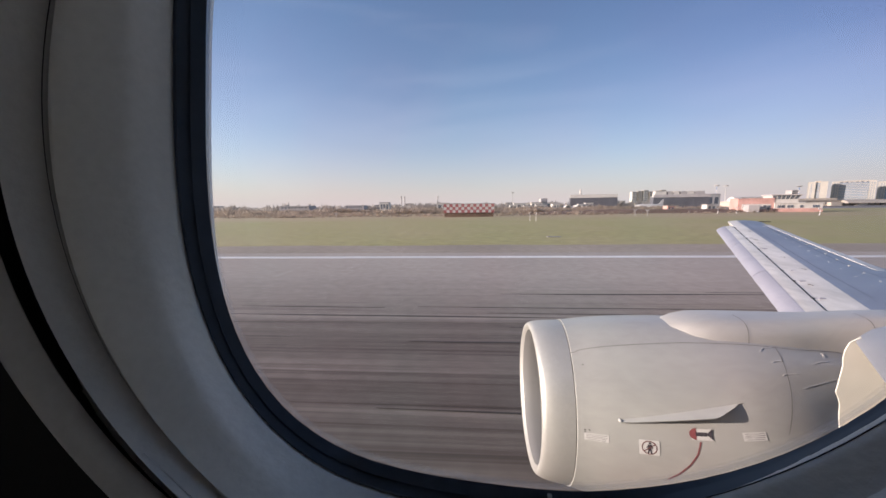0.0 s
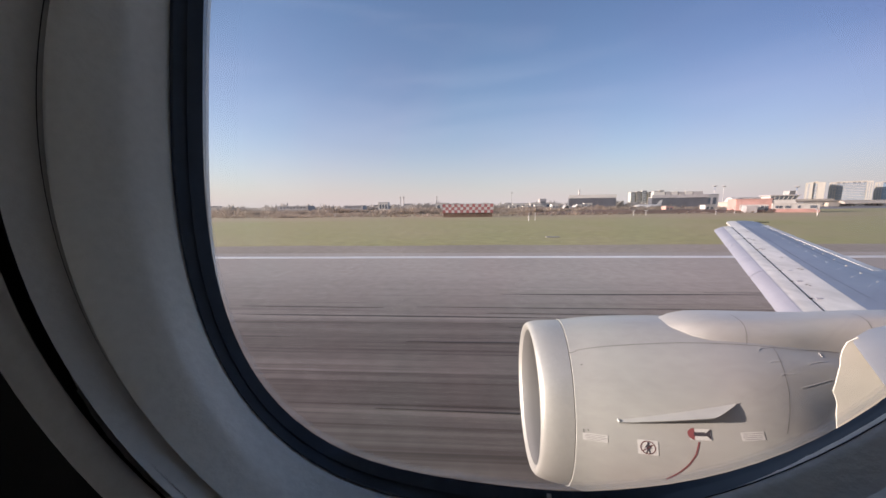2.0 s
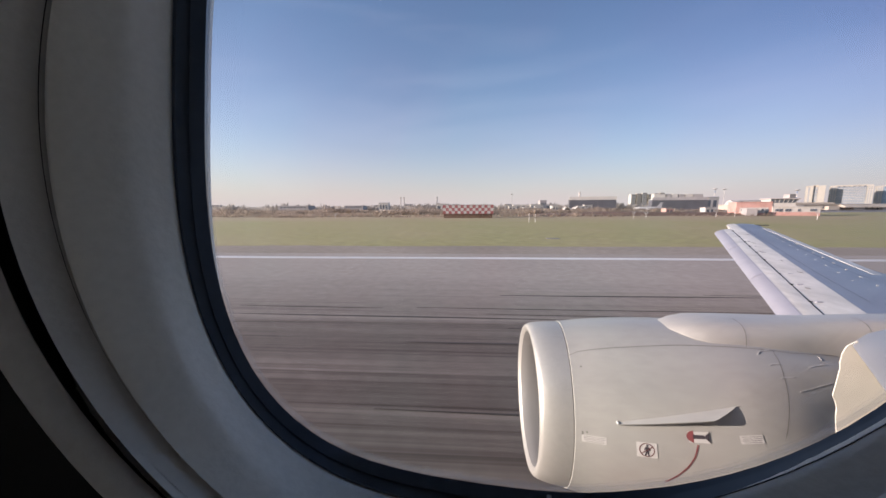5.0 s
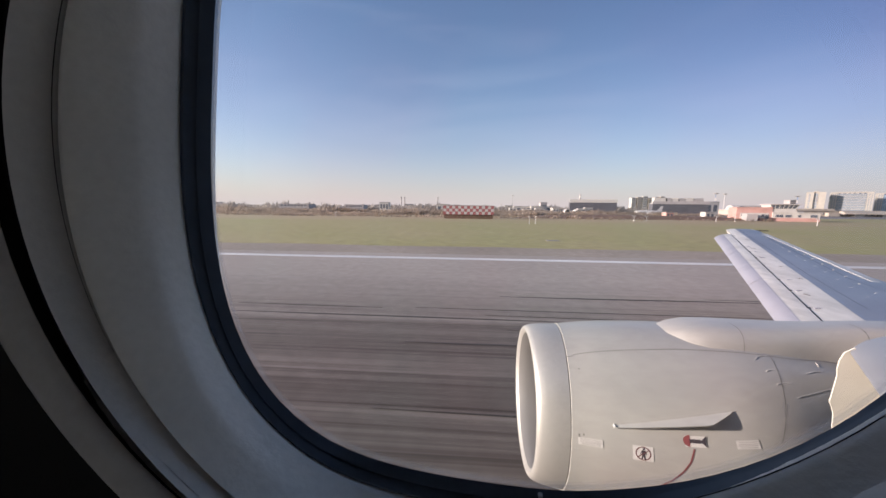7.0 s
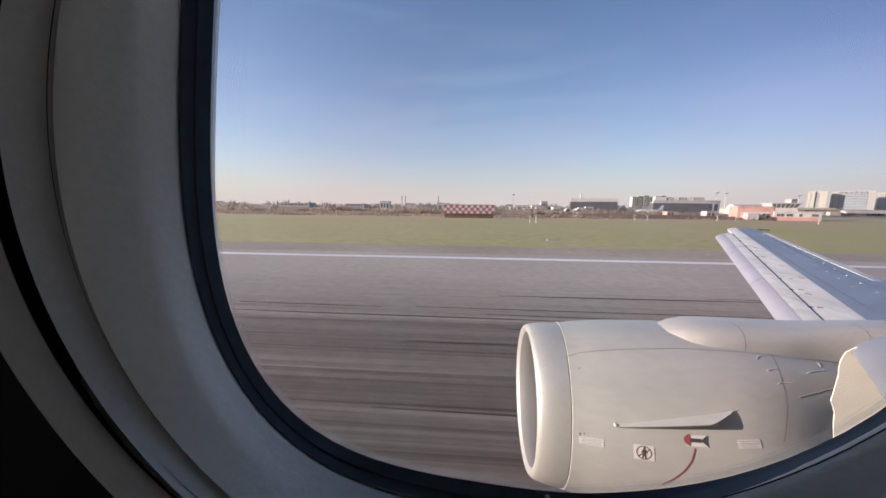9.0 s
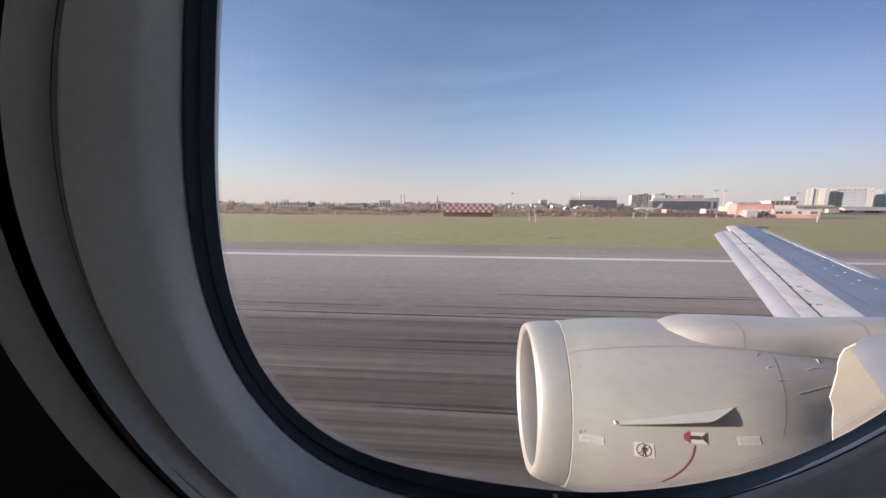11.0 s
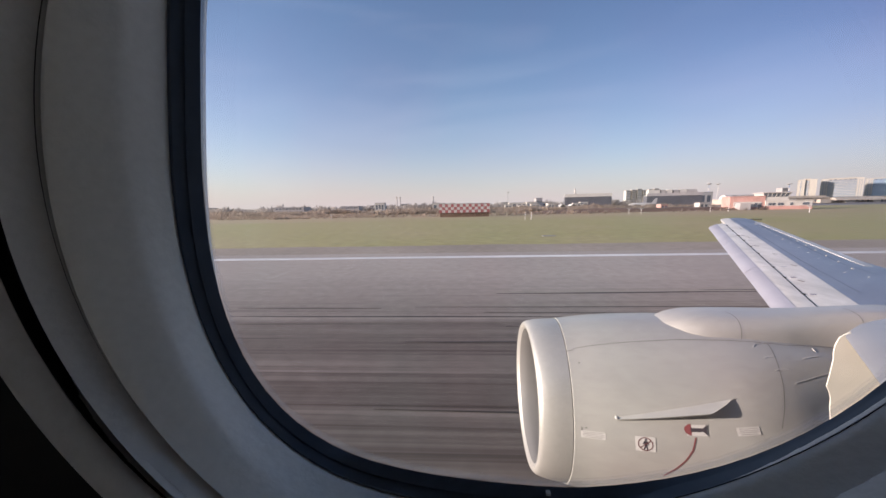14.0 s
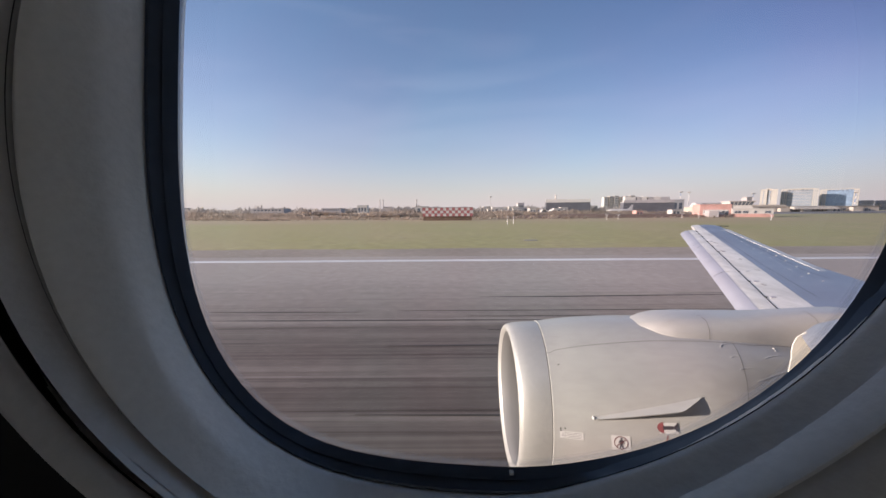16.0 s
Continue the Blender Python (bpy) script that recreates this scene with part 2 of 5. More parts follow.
def edge_material(name, clear):
    """The bevelled edge of the acrylic, part clear, part milky: its glare as colour."""
    m = bpy.data.materials.new(name)
    m.use_nodes = True
    n, l = m.node_tree.nodes, m.node_tree.links
    n.clear()
    tr, df, mx, out = (n.new("ShaderNode" + k) for k in ("BsdfTransparent", "BsdfTranslucent", "MixShader", "OutputMaterial"))
    df.inputs["Color"].default_value = (0.80, 0.84, 0.90, 1)
    mx.inputs["Fac"].default_value = 1 - clear
    l.new(tr.outputs["BSDF"], mx.inputs[1])
    l.new(df.outputs["BSDF"], mx.inputs[2])
    l.new(mx.outputs["Shader"], out.inputs["Surface"])
    return m


M_edge_glare, M_edge_faint = edge_material("pale_edge_glare", 0.76), edge_material("faint_edge_glare", 0.92)
M_skin = material("fuselage_skin", (0.70, 0.70, 0.70), 0.4, var=0.04, scale=1.0, fine=12.0)


# ---- building helpers ----
def mesh_of(bm, name, smooth=None):
    me = bpy.data.meshes.new(name)
    bmesh.ops.recalc_face_normals(bm, faces=bm.faces[:])
    bm.to_mesh(me)
    bm.free()
    if smooth is not None:
        me.shade_smooth()
        me.set_sharp_from_angle(angle=radians(smooth))
    return me


def part(name, bm, mat, parent, label="", smooth=None):
    me = bm if isinstance(bm, bpy.types.Mesh) else mesh_of(bm, name, smooth)
    if mat and not me.materials:
        me.materials.append(mat)
    ob = new(name, me)
    ob.parent = parent
    return tagged(ob, label) if label else ob


def thing(name, m, label, category, group="", kind=""):
    ob = new(name)
    ob.empty_display_size = 0.5
    ob.matrix_world = m
    return tagged(ob, label, category, group, kind)


def box(bm, x0, y0, z0, x1, y1, z1):
    vs = [bm.verts.new(p) for p in ((x0, y0, z0), (x1, y0, z0), (x1, y1, z0), (x0, y1, z0), (x0, y0, z1), (x1, y0, z1), (x1, y1, z1), (x0, y1, z1))]
    for f in ((3, 2, 1, 0), (4, 5, 6, 7), (0, 1, 5, 4), (1, 2, 6, 5), (2, 3, 7, 6), (3, 0, 4, 7)):
        bm.faces.new([vs[i] for i in f])
    return vs


def box_bm(*a, bevel=0.0):
    bm = bmesh.new()
    box(bm, *a)
    if bevel:
        bmesh.ops.bevel(bm, geom=bm.edges[:], offset=bevel, segments=2, affect="EDGES", profile=0.5)
    return bm


def loft(rings, closed=True, cap=False):
    """Quads between successive rings of equally many points."""
    bm = bmesh.new()
    rows = [[bm.verts.new(p) for p in r] for r in rings]
    n = len(rows[0])
    for a, b in zip(rows, rows[1:]):
        for i in range(n if closed else n - 1):
            j = (i + 1) % n
            bm.faces.new((a[i], a[j], b[j], b[i]))
    if cap:
        bm.faces.new(rows[0])
        bm.faces.new(rows[-1])
    return bm


def cyl_bm(p, r0, r1, h, n=16, tilt=None):
    rings = []
    for k, r in ((0, r0), (h, r1)):
        rings.append([(p[0] + r * math.cos(2 * math.pi * i / n), p[1] + r * math.sin(2 * math.pi * i / n), p[2] + k) for i in range(n)])
    return loft(rings, cap=True)


def plate(pts, n, th):
    bm = bmesh.new()
    n = Vector(n).normalized() * th
    a = [bm.verts.new(p) for p in pts]
    b = [bm.verts.new(Vector(p) + n) for p in pts]
    bm.faces.new(a)
    bm.faces.new(b[::-1])
    for i in range(len(a)):
        j = (i + 1) % len(a)
        bm.faces.new((a[i], b[i], b[j], a[j]))
    return bm


# ---- ground ----
ground_bm = bmesh.new()
gx = [-2400, -900, -300, -100, 0, 100, 300, 900, 2400]
gy = [-1500, -400, -100, 0, 100, 300, 900, 2000, 4200]
gv = [[ground_bm.verts.new((x, y, 0)) for x in gx] for y in gy]
for j in range(len(gy) - 1):
    for i in range(len(gx) - 1):
        ground_bm.faces.new((gv[j][i], gv[j][i + 1], gv[j + 1][i + 1], gv[j + 1][i]))
ground = new("ground", mesh_of(ground_bm, "ground"))
ground.data.materials.append(M_grass)
tagged(ground, "olive green spring grass with dry brown patches beyond the runway", "grass", kind="structure")


def slab(name, x0, y0, x1, y1, z0, z1, mat, label, category):
    ob = new(name, mesh_of(box_bm(x0, y0, z0, x1, y1, z1), name))
    ob.data.materials.append(mat)
    return tagged(ob, label, category, kind="structure")


runway = slab("runway", -1600, -32, 900, 26.2, -0.3, 0.02, M_runway, "grey asphalt runway with long black tyre rubber streaks", "runway")


def ragged_slab(name, x0, x1, y0, y1, z0, z1, rough, step, mat, label, category):
    """A slab whose far edge is uneven, where the grass has grown over it."""
    bm = bmesh.new()
    n = int((x1 - x0) / step)
    rows = []
    for i in range(n + 1):
        x = x0 + (x1 - x0) * i / n
        e = y1 + rough * (noise.noise((x * 0.11, 3.1, 0)) + 0.5 * noise.noise((x * 0.5, 9.7, 0)))
        rows.append([(x, y0, z0), (x, y0, z1), (x, e, z1), (x, e + 0.05, z0)])
    ob = new(name, mesh_of(loft(rows, cap=True), name))
    ob.data.materials.append(mat)
    return tagged(ob, label, category, kind="structure")


ragged_slab("shoulder", -700, 500, 26.2, 31.6, -0.3, 0.024, 0.5, 1.5, M_shoulder, "darker asphalt shoulder with a ragged grass edge", "runway shoulder")


def marking(name, pts, mat, z, label):
    bm = bmesh.new()
    top = [bm.verts.new((x, y, z)) for x, y in pts]
    low = [bm.verts.new((x, y, z - 0.012)) for x, y in pts]
    bm.faces.new(top)
    n = len(pts)
    for i in range(n):
        bm.faces.new((top[i], low[i], low[(i + 1) % n], top[(i + 1) % n]))
    ob = new(name, mesh_of(bm, name))
    ob.data.materials.append(mat)
    return tagged(ob, label, "marking", kind="structure")


marking("runway_edge_line", [(-1500, 23.45), (860, 23.45), (860, 24.35), (-1500, 24.35)], M_paint, 0.026, "continuous white painted line along the runway edge")
for bx in (-180.0, 130.0):
    marking("touchdown_bar", [(bx, 9.9), (bx + 18.4, 9.9), (bx + 18.4, 12.2), (bx, 12.2)], M_paint, 0.026, "wide white painted touchdown bar worn by tyres")
for bx in range(-400, 300, 60):
    marking("centre_line_dash", [(bx, -3.6), (bx + 30, -3.6), (bx + 30, -2.7), (bx, -2.7)], M_paint, 0.026, "white painted dash of the runway centre line")
tyre_rng = random.Random(8)
for k in range(34):
    x0 = tyre_rng.uniform(-75, 25)
    y0 = tyre_rng.uniform(3.5, 14.5) if k % 4 else tyre_rng.uniform(9.6, 12.4)
    ln, w, sk = tyre_rng.uniform(3, 16), tyre_rng.uniform(0.04, 0.16), tyre_rng.uniform(-0.012, 0.012)
    marking("tyre_mark", [(x0, y0), (x0 + ln * 0.3, y0 + sk * ln * 0.3 - w / 2), (x0 + ln, y0 + sk * ln), (x0 + ln * 0.6, y0 + sk * ln * 0.6 + w / 2)], M_rubber, 0.030 + 0.0005 * (k % 8), "thin black streak of tyre rubber on the runway")
# the exit ahead with its yellow lead-off line
slab("taxiway", -330, 31.0, -262, 420, -0.3, 0.03, M_shoulder, "grey asphalt taxiway leaving the runway", "taxiway")
slab("apron", -330, 420, 900, 470, -0.3, 0.034, M_apron, "pale concrete apron in front of the terminal", "apron")
slab("apron_road", 150, 240, 900, 420, -0.3, 0.03, M_apron, "pale grey concrete taxi lanes beyond the grass", "taxiway")


def curve_strip(name, pts, w, z, mat, label):
    bm = bmesh.new()
    last = None
    for i, (x, y) in enumerate(pts):
        a, b = pts[max(0, i - 1)], pts[min(len(pts) - 1, i + 1)]
        d = Vector((b[0] - a[0], b[1] - a[1])).normalized()
        nx, ny = -d.y * w / 2, d.x * w / 2
        cur = [bm.verts.new((x + nx, y + ny, z)), bm.verts.new((x - nx, y - ny, z))]
        if last:
            bm.faces.new((last[0], last[1], cur[1], cur[0]))
        last = cur
    bmesh.ops.solidify(bm, geom=bm.faces[:], thickness=0.008)
    ob = new(name, mesh_of(bm, name))
    ob.data.materials.append(mat)
    return tagged(ob, label, "marking", kind="structure")


curve_strip("taxi_lead_line", [(-250 - 46 * math.sin(a / 20 * math.pi / 2), 2 + 60 * (1 - math.cos(a / 20 * math.pi / 2))) for a in range(21)] + [(-296, 200), (-296, 415)], 0.3, 0.044, M_yellow_line, "curved yellow taxiway centre line")

# ---- the aircraft ----
EYE = Vector((-15.3, 0.0, 3.85))
AIR = Matrix.Translation(EYE) @ Matrix.Rotation(radians(-7.0), 4, "Z")
airliner = thing("airliner", AIR, "white twin-jet airliner standing on the runway", "aircraft")
AX_Y, AX_Z = 3.72, -2.27
COWL = ((0.7, 0.886), (0.9, 0.925), (1.225, 0.965), (1.5, 0.985), (1.8, 1.0), (2.2, 1.0), (2.5, 0.985), (2.85, 0.94), (3.1, 0.9), (3.3, 0.86))


def cowl_r(x):
    for (xa, ra), (xb, rb) in zip(COWL, COWL[1:]):
        if x <= xb:
            t = (x - xa) / (xb - xa)
            return ra + (rb - ra) * t
    return COWL[-1][1]


def smooth_r(x):
    return sum(cowl_r(max(0.70, x + d)) for d in (-0.12, -0.06, 0, 0.06, 0.12)) / 5


def tucked_r(x, ang):
    """The aft cowl draws in below the shoulder line."""
    t = max(0.0, min(1.0, (66 - abs((ang + 180) % 360 - 180)) / 36))
    return smooth_r(x) - 0.26 * (max(0.0, x - 2.05) / 1.25) ** 1.7 * t * t * (3 - 2 * t)


def on_cowl(x, ang, off=0.0):
    """A place on the cowl: x along it, ang degrees up from the side that faces the cabin."""
    r = tucked_r(x, ang) + off
    a = radians(ang)
    return Vector((x, AX_Y - r * math.cos(a), AX_Z + r * math.sin(a)))


def front_set(x, y):
    """The inlet face is set at a slant: its outboard side lies further forward."""
    return x - 0.078 * (y - AX_Y) * max(0.0, 0.70 - x) / 0.36 if x < 0.70 else x


def revolve(profile, n=96):
    return loft([[(front_set(x, AX_Y - r * math.cos(2 * math.pi * i / n)), AX_Y - r * math.cos(2 * math.pi * i / n), AX_Z + r * math.sin(2 * math.pi * i / n)) for i in range(n)] for x, r in profile])


def cowl_ring(x, inset=0.0, n=96):
    ring = []
    for i in range(n):
        t = 2 * math.pi * i / n
        r = tucked_r(x, 360 * i / n) - inset
        y = AX_Y - r * math.cos(t)
        ring.append((front_set(x, y), y, AX_Z + r * math.sin(t)))
    return ring


cowl_rings = [cowl_ring(0.704, 0.03), cowl_ring(0.706, 0.004)] + [cowl_ring(0.708 + (3.26 - 0.708) * k / 40) for k in range(41)] + [cowl_ring(3.26, 0.03), cowl_ring(2.6, 0.08)]
engine = part("engine", loft(cowl_rings), M_cowl, airliner, "white painted engine cowl with panel seams", smooth=40)
lip_profile = [(0.98, 0.745), (0.80, 0.716), (0.66, 0.703), (0.56, 0.700), (0.47, 0.706), (0.41, 0.721), (0.368, 0.745), (0.345, 0.770), (0.336, 0.795), (0.340, 0.815), (0.356, 0.832), (0.39, 0.848), (0.47, 0.866), (0.55, 0.875), (0.63, 0.881), (0.697, 0.884), (0.699, 0.86)]
part("inlet_lip", revolve(lip_profile[6:]), M_lip, engine, "satin bare metal inlet lip", smooth=50)
part("inlet_barrel", revolve([(1.35, 0.78)] + lip_profile[:7]), M_barrel, engine, "light grey inlet lining", smooth=50)
part("seam_ring", revolve([(0.69, 0.872), (0.715, 0.872)]), M_dark, engine)
part("fan_duct", revolve([(1.33, 0.80), (1.33, 0.02)]), M_dark, engine)
fan_bm = bmesh.new()
for k in range(24):
    a = 2 * math.pi * k / 24
    pts = []
    for r, tw in ((0.24, 0.10), (0.50, 0.16), (0.78, 0.2)):
        for s in (-1, 1):
            aa = a + s * 0.11
            pts.append(fan_bm.verts.new((1.22 + s * tw * 0.5, AX_Y - r * math.cos(aa), AX_Z + r * math.sin(aa))))
    fan_bm.faces.new((pts[0], pts[1], pts[3], pts[2]))
    fan_bm.faces.new((pts[2], pts[3], pts[5], pts[4]))
bmesh.ops.solidify(fan_bm, geom=fan_bm.faces[:], thickness=0.008)
part("fan", fan_bm, M_fan, engine, "dark metal fan blades")
part("spinner", revolve([(0.82, 0.005), (0.88, 0.07), (0.98, 0.15), (1.1, 0.21), (1.22, 0.25)], 32), M_fan, engine, "dark grey spinner cone", smooth=40)
part("core_exhaust", revolve([(2.5, 0.62), (3.2, 0.55), (4.0, 0.42), (4.0, 0.36)]), M_fan, engine, smooth=40)


def surface_strip(pts, w, off, n=24):
    """A narrow band on the cowl along (x, angle) stations."""
    bm = bmesh.new()
    last = None
    dense = []
    for (xa, aa), (xb, ab) in zip(pts, pts[1:]):
        dense += [(xa + (xb - xa) * k / n, aa + (ab - aa) * k / n) for k in range(n)]
    dense.append(pts[-1])
    for i, (x, a) in enumerate(dense):
        p, q = dense[max(0, i - 1)], dense[min(len(dense) - 1, i + 1)]
        dx, da = q[0] - p[0], radians(q[1] - p[1]) * 0.97
        ln = math.hypot(dx, da) or 1
        ox, oa = -da / ln * w / 2, math.degrees(dx / ln * w / 2)
        cur = [bm.verts.new(on_cowl(x + ox, a + oa, off)), bm.verts.new(on_cowl(x - ox, a - oa, off))]
        if last:
            bm.faces.new((last[0], last[1], cur[1], cur[0]))
        last = cur
    return bm


def surface_patch(x, ang, wx, wa, off, rot=0.0, n=8):
    """A rectangle of wx by wa metres lying on the cowl."""
    bm = bmesh.new()
    c, s = math.cos(radians(rot)), math.sin(radians(rot))
    vs = []
    for j in range(n + 1):
        for i in range(n + 1):
            u, v = (i / n - 0.5) * wx, (j / n - 0.5) * wa
            uu, vv = u * c - v * s, u * s + v * c
            vs.append(bm.verts.new(on_cowl(x + uu, ang + math.degrees(vv), off)))
    for j in range(n):
        for i in range(n):
            k = j * (n + 1) + i
            bm.faces.new((vs[k], vs[k + 1], vs[k + n + 2], vs[k + n + 1]))
    return bm


def surface_ring(x, ang, r0, r1, off, n=28):
    bm = bmesh.new()
    rows = [[bm.verts.new(on_cowl(x + r * math.cos(2 * math.pi * i / n), ang + math.degrees(r * math.sin(2 * math.pi * i / n)), off)) for i in range(n)] for r in (r0, r1)]
    for i in range(n):
        j = (i + 1) % n
        bm.faces.new((rows[0][i], rows[0][j], rows[1][j], rows[1][i]))
    return bm


part("seam", surface_strip([(0.698, 58.4), (0.758, 58.6), (0.773, 60.3), (1.013, 62.4), (1.226, 63.6), (1.745, 66.3), (2.24, 67.6), (2.723, 68.4), (3.159, 73.1)], 0.0045, 0.002), M_seam, engine)
part("seam", surface_strip([(2.547, 68.4), (2.516, 59.5), (2.477, 50.2), (2.449, 43.1), (2.395, 33.7), (2.32, 23.5)], 0.0036, 0.002), M_seam, engine)
# placards and warning marks
for x, a, wx, wa, rot in ((0.862, 10.3, 0.203, 0.07, 3), (2.057, 21.2, 0.173, 0.063, 9)):
    plc = part("placard", surface_patch(x, a, wx, wa, 0.003, rot), M_decal, engine, "small white placard")
    for k in range(4):
        part("text_bar", surface_patch(x + 0.004 * (k % 2), a + (1.5 - k) * math.degrees(wa * 0.22), wx * (0.86 - 0.12 * (k == 3)), wa * 0.045, 0.0045, rot), M_ink, plc)
no_step = part("warning_decal", surface_patch(1.277, 9.9, 0.158, 0.128, 0.003, 3), M_decal, engine, "white warning square with a barred ring round a walking figure")
part("ring", surface_ring(1.277, 9.9, 0.052, 0.060, 0.0045), M_no_entry, no_step)
part("bar", surface_patch(1.277, 9.9, 0.110, 0.007, 0.0060, 40), M_no_entry, no_step)
for mx, ma, ww, hh, rot in ((1.279, 10.4, 0.024, 0.040, 0), (1.272, 8.3, 0.010, 0.044, -16), (1.288, 8.3, 0.010, 0.044, 14), (1.263, 10.6, 0.007, 0.034, -24), (1.295, 10.6, 0.007, 0.034, 24)):
    part("mark", surface_patch(mx, ma, ww, hh, 0.0052, rot, 3), M_ink, no_step)
part("mark", surface_ring(1.279, 12.2, 0.0, 0.010, 0.0052, 10), M_ink, no_step)
hazard = part("warning_decal", surface_patch(1.672, 19.4, 0.159, 0.087, 0.003, 5), M_decal, engine, "white warning patch with red fan and dark engine shape")
fan_mark = bmesh.new()
c0 = fan_mark.verts.new(on_cowl(1.635, 19.4, 0.0045))
arc = [fan_mark.verts.new(on_cowl(1.640 - 0.062 * math.cos(radians(b)), 19.4 + math.degrees(0.048 * math.sin(radians(b))), 0.0045)) for b in range(-80, 81, 16)]
for a, b in zip(arc, arc[1:]):
    fan_mark.faces.new((c0, a, b))
part("red_arc", fan_mark, M_red, hazard)
part("dark_shape", surface_patch(1.668, 19.6, 0.085, 0.030, 0.0058, 5), M_ink, hazard)
tail_bm = bmesh.new()
tail_bm.faces.new([tail_bm.verts.new(on_cowl(x, a, 0.0058)) for x, a in ((1.705, 19.8), (1.752, 17.6), (1.745, 20.2), (1.752, 22.6))])
part("dark_tail", tail_bm, M_ink, hazard)
part("red_line", surface_strip([(1.660, 16.0), (1.635, 10.0), (1.582, 4.3), (1.51, -1.0), (1.43, -5.5)], 0.011, 0.003), M_red, engine, "thin red hazard line")
# fin on the inboard side of the cowl
FIN_N = 28
fin_root = [on_cowl(1.055 + 0.98 * k / FIN_N, 21.2 + 14.0 * k / FIN_N, -0.004) for k in range(FIN_N + 1)]
fin_out = Vector((0.0, -0.992, -0.126))


def fin_edge(k):
    u = k / FIN_N
    reach = 0.026 + 0.125 * u if u < 0.76 else 0.121 * (1 - (u - 0.76) / 0.26) ** 0.8
    return fin_root[k] + fin_out * reach - Vector((0.05 * u, 0, 0))


st = bmesh.new()
sides = []
for off in (0.007, -0.007):
    shift = Vector((0, -0.126, 0.992)) * off
    low = [st.verts.new(p + shift) for p in fin_root]
    top = [st.verts.new(fin_edge(k) + shift * 0.5) for k in range(FIN_N + 1)]
    for k in range(FIN_N):
        st.faces.new((low[k], low[k + 1], top[k + 1], top[k]))
    sides.append(low + top[::-1])
for i in range(len(sides[0])):
    j = (i + 1) % len(sides[0])
    st.faces.new((sides[0][i], sides[0][j], sides[1][j], sides[1][i]))
fin = part("strake", st, M_cowl, engine, "thin tapered white strake")
part("nose_cap", box_bm(1.046, fin_root[0].y - 0.030, fin_root[0].z - 0.004, 1.062, fin_root[0].y + 0.004, fin_root[0].z + 0.018, bevel=0.003), M_decal, fin, "small white strake nose")
# small latch fairings near the aft seam
LATCHES = (
    ((2.378, 63.9), (2.419, 66.2), (2.514, 68.0)),
    ((2.407, 57.2), (2.441, 58.4), (2.502, 59.0)),
    ((2.44, 50.7), (2.471, 51.7), (2.565, 52.5)),
    ((2.754, 59.6), (2.833, 61.5), (2.922, 63.0)),
    ((2.564, 45.5), (2.73, 49.2), (2.96, 54.6)),
    ((2.936, 68.8), (2.94, 67.7), (2.928, 65.9)),
)
for stations in LATCHES:
    bm = surface_strip(list(stations), 0.0055, 0.001, 4)
    ext = bmesh.ops.extrude_face_region(bm, geom=bm.faces[:])
    for v in [g for g in ext["geom"] if isinstance(g, bmesh.types.BMVert)]:
        v.co += Vector((0, v.co.y - AX_Y, v.co.z - AX_Z)).normalized() * 0.0035
    part("latch", bm, M_decal, engine, "small pale latch fairing")
for x, a in ((0.799, 50.1), (0.768, 13.5), (0.806, 13.8), (0.769, 12.3)):
    part("rivet", surface_ring(x, a, 0.0, 0.007, 0.003, 8), M_dark, engine)

# pylon fairing over the cowl
PYLON = ((1.66, 0.02, -1.36), (1.7, 0.14, -1.31), (1.76, 0.24, -1.27), (1.9, 0.335, -1.225), (2.05, 0.361, -1.19), (2.27, 0.351, -1.172), (2.55, 0.336, -1.162), (2.86, 0.295, -1.15), (3.1, 0.243, -1.13), (3.4, 0.243, -1.1), (3.8, 0.243, -1.07), (4.6, 0.243, -1.15), (5.6, 0.28, -1.4))


def pylon_ring(x, w, top, base=-1.75, n=24):
    out = []
    for k in range(n + 1):
        a = math.pi * k / n
        c, s = math.cos(a), math.sin(a)
        out.append((x, AX_Y - 0.02 - math.copysign(abs(c) ** 0.55, c) * w, base + (top - base) * abs(s) ** 0.45))
    return out


pylon = part("pylon", loft([pylon_ring(*s) for s in PYLON], closed=False), M_cowl, airliner, "smooth white pylon fairing over the engine", smooth=50)


def pylon_strip(pts, w):
    bm = bmesh.new()
    vs = [(bm.verts.new((x - w / 2, y, z)), bm.verts.new((x + w / 2, y, z))) for x, y, z in pts]
    for a, b in zip(vs, vs[1:]):
        bm.faces.new((a[0], a[1], b[1], b[0]))
    return bm


part("seam", pylon_strip([(p[0] + 0.14 * (k / 24), p[1] - 0.003, p[2] + 0.003) for k, p in enumerate(pylon_ring(2.32, 0.349, -1.170)) if k < 13][::-1], 0.0035), M_dark, pylon)
part("seam", pylon_strip([(p[0], p[1] - 0.003, p[2] + 0.003) for k, p in enumerate(pylon_ring(3.42, 0.243, -1.099)) if k < 13], 0.004), M_dark, pylon)

# screws along the foot of the fairing
for k in range(8):
    x = 1.92 + 0.045 * k
    lo, hi = [s for s in PYLON if s[0] <= x][-1], [s for s in PYLON if s[0] > x][0]
    t = (x - lo[0]) / (hi[0] - lo[0])
    p = pylon_ring(x, lo[1] + (hi[1] - lo[1]) * t, lo[2] + (hi[2] - lo[2]) * t)[3]
    part("screw", box_bm(p[0] - 0.004, p[1] - 0.003, p[2] - 0.004, p[0] + 0.004, p[1] + 0.004, p[2] + 0.004), M_dark, pylon)

# wing: y runs outboard
def wing_z(y):
    return -0.84 - (13 - y) * 0.105


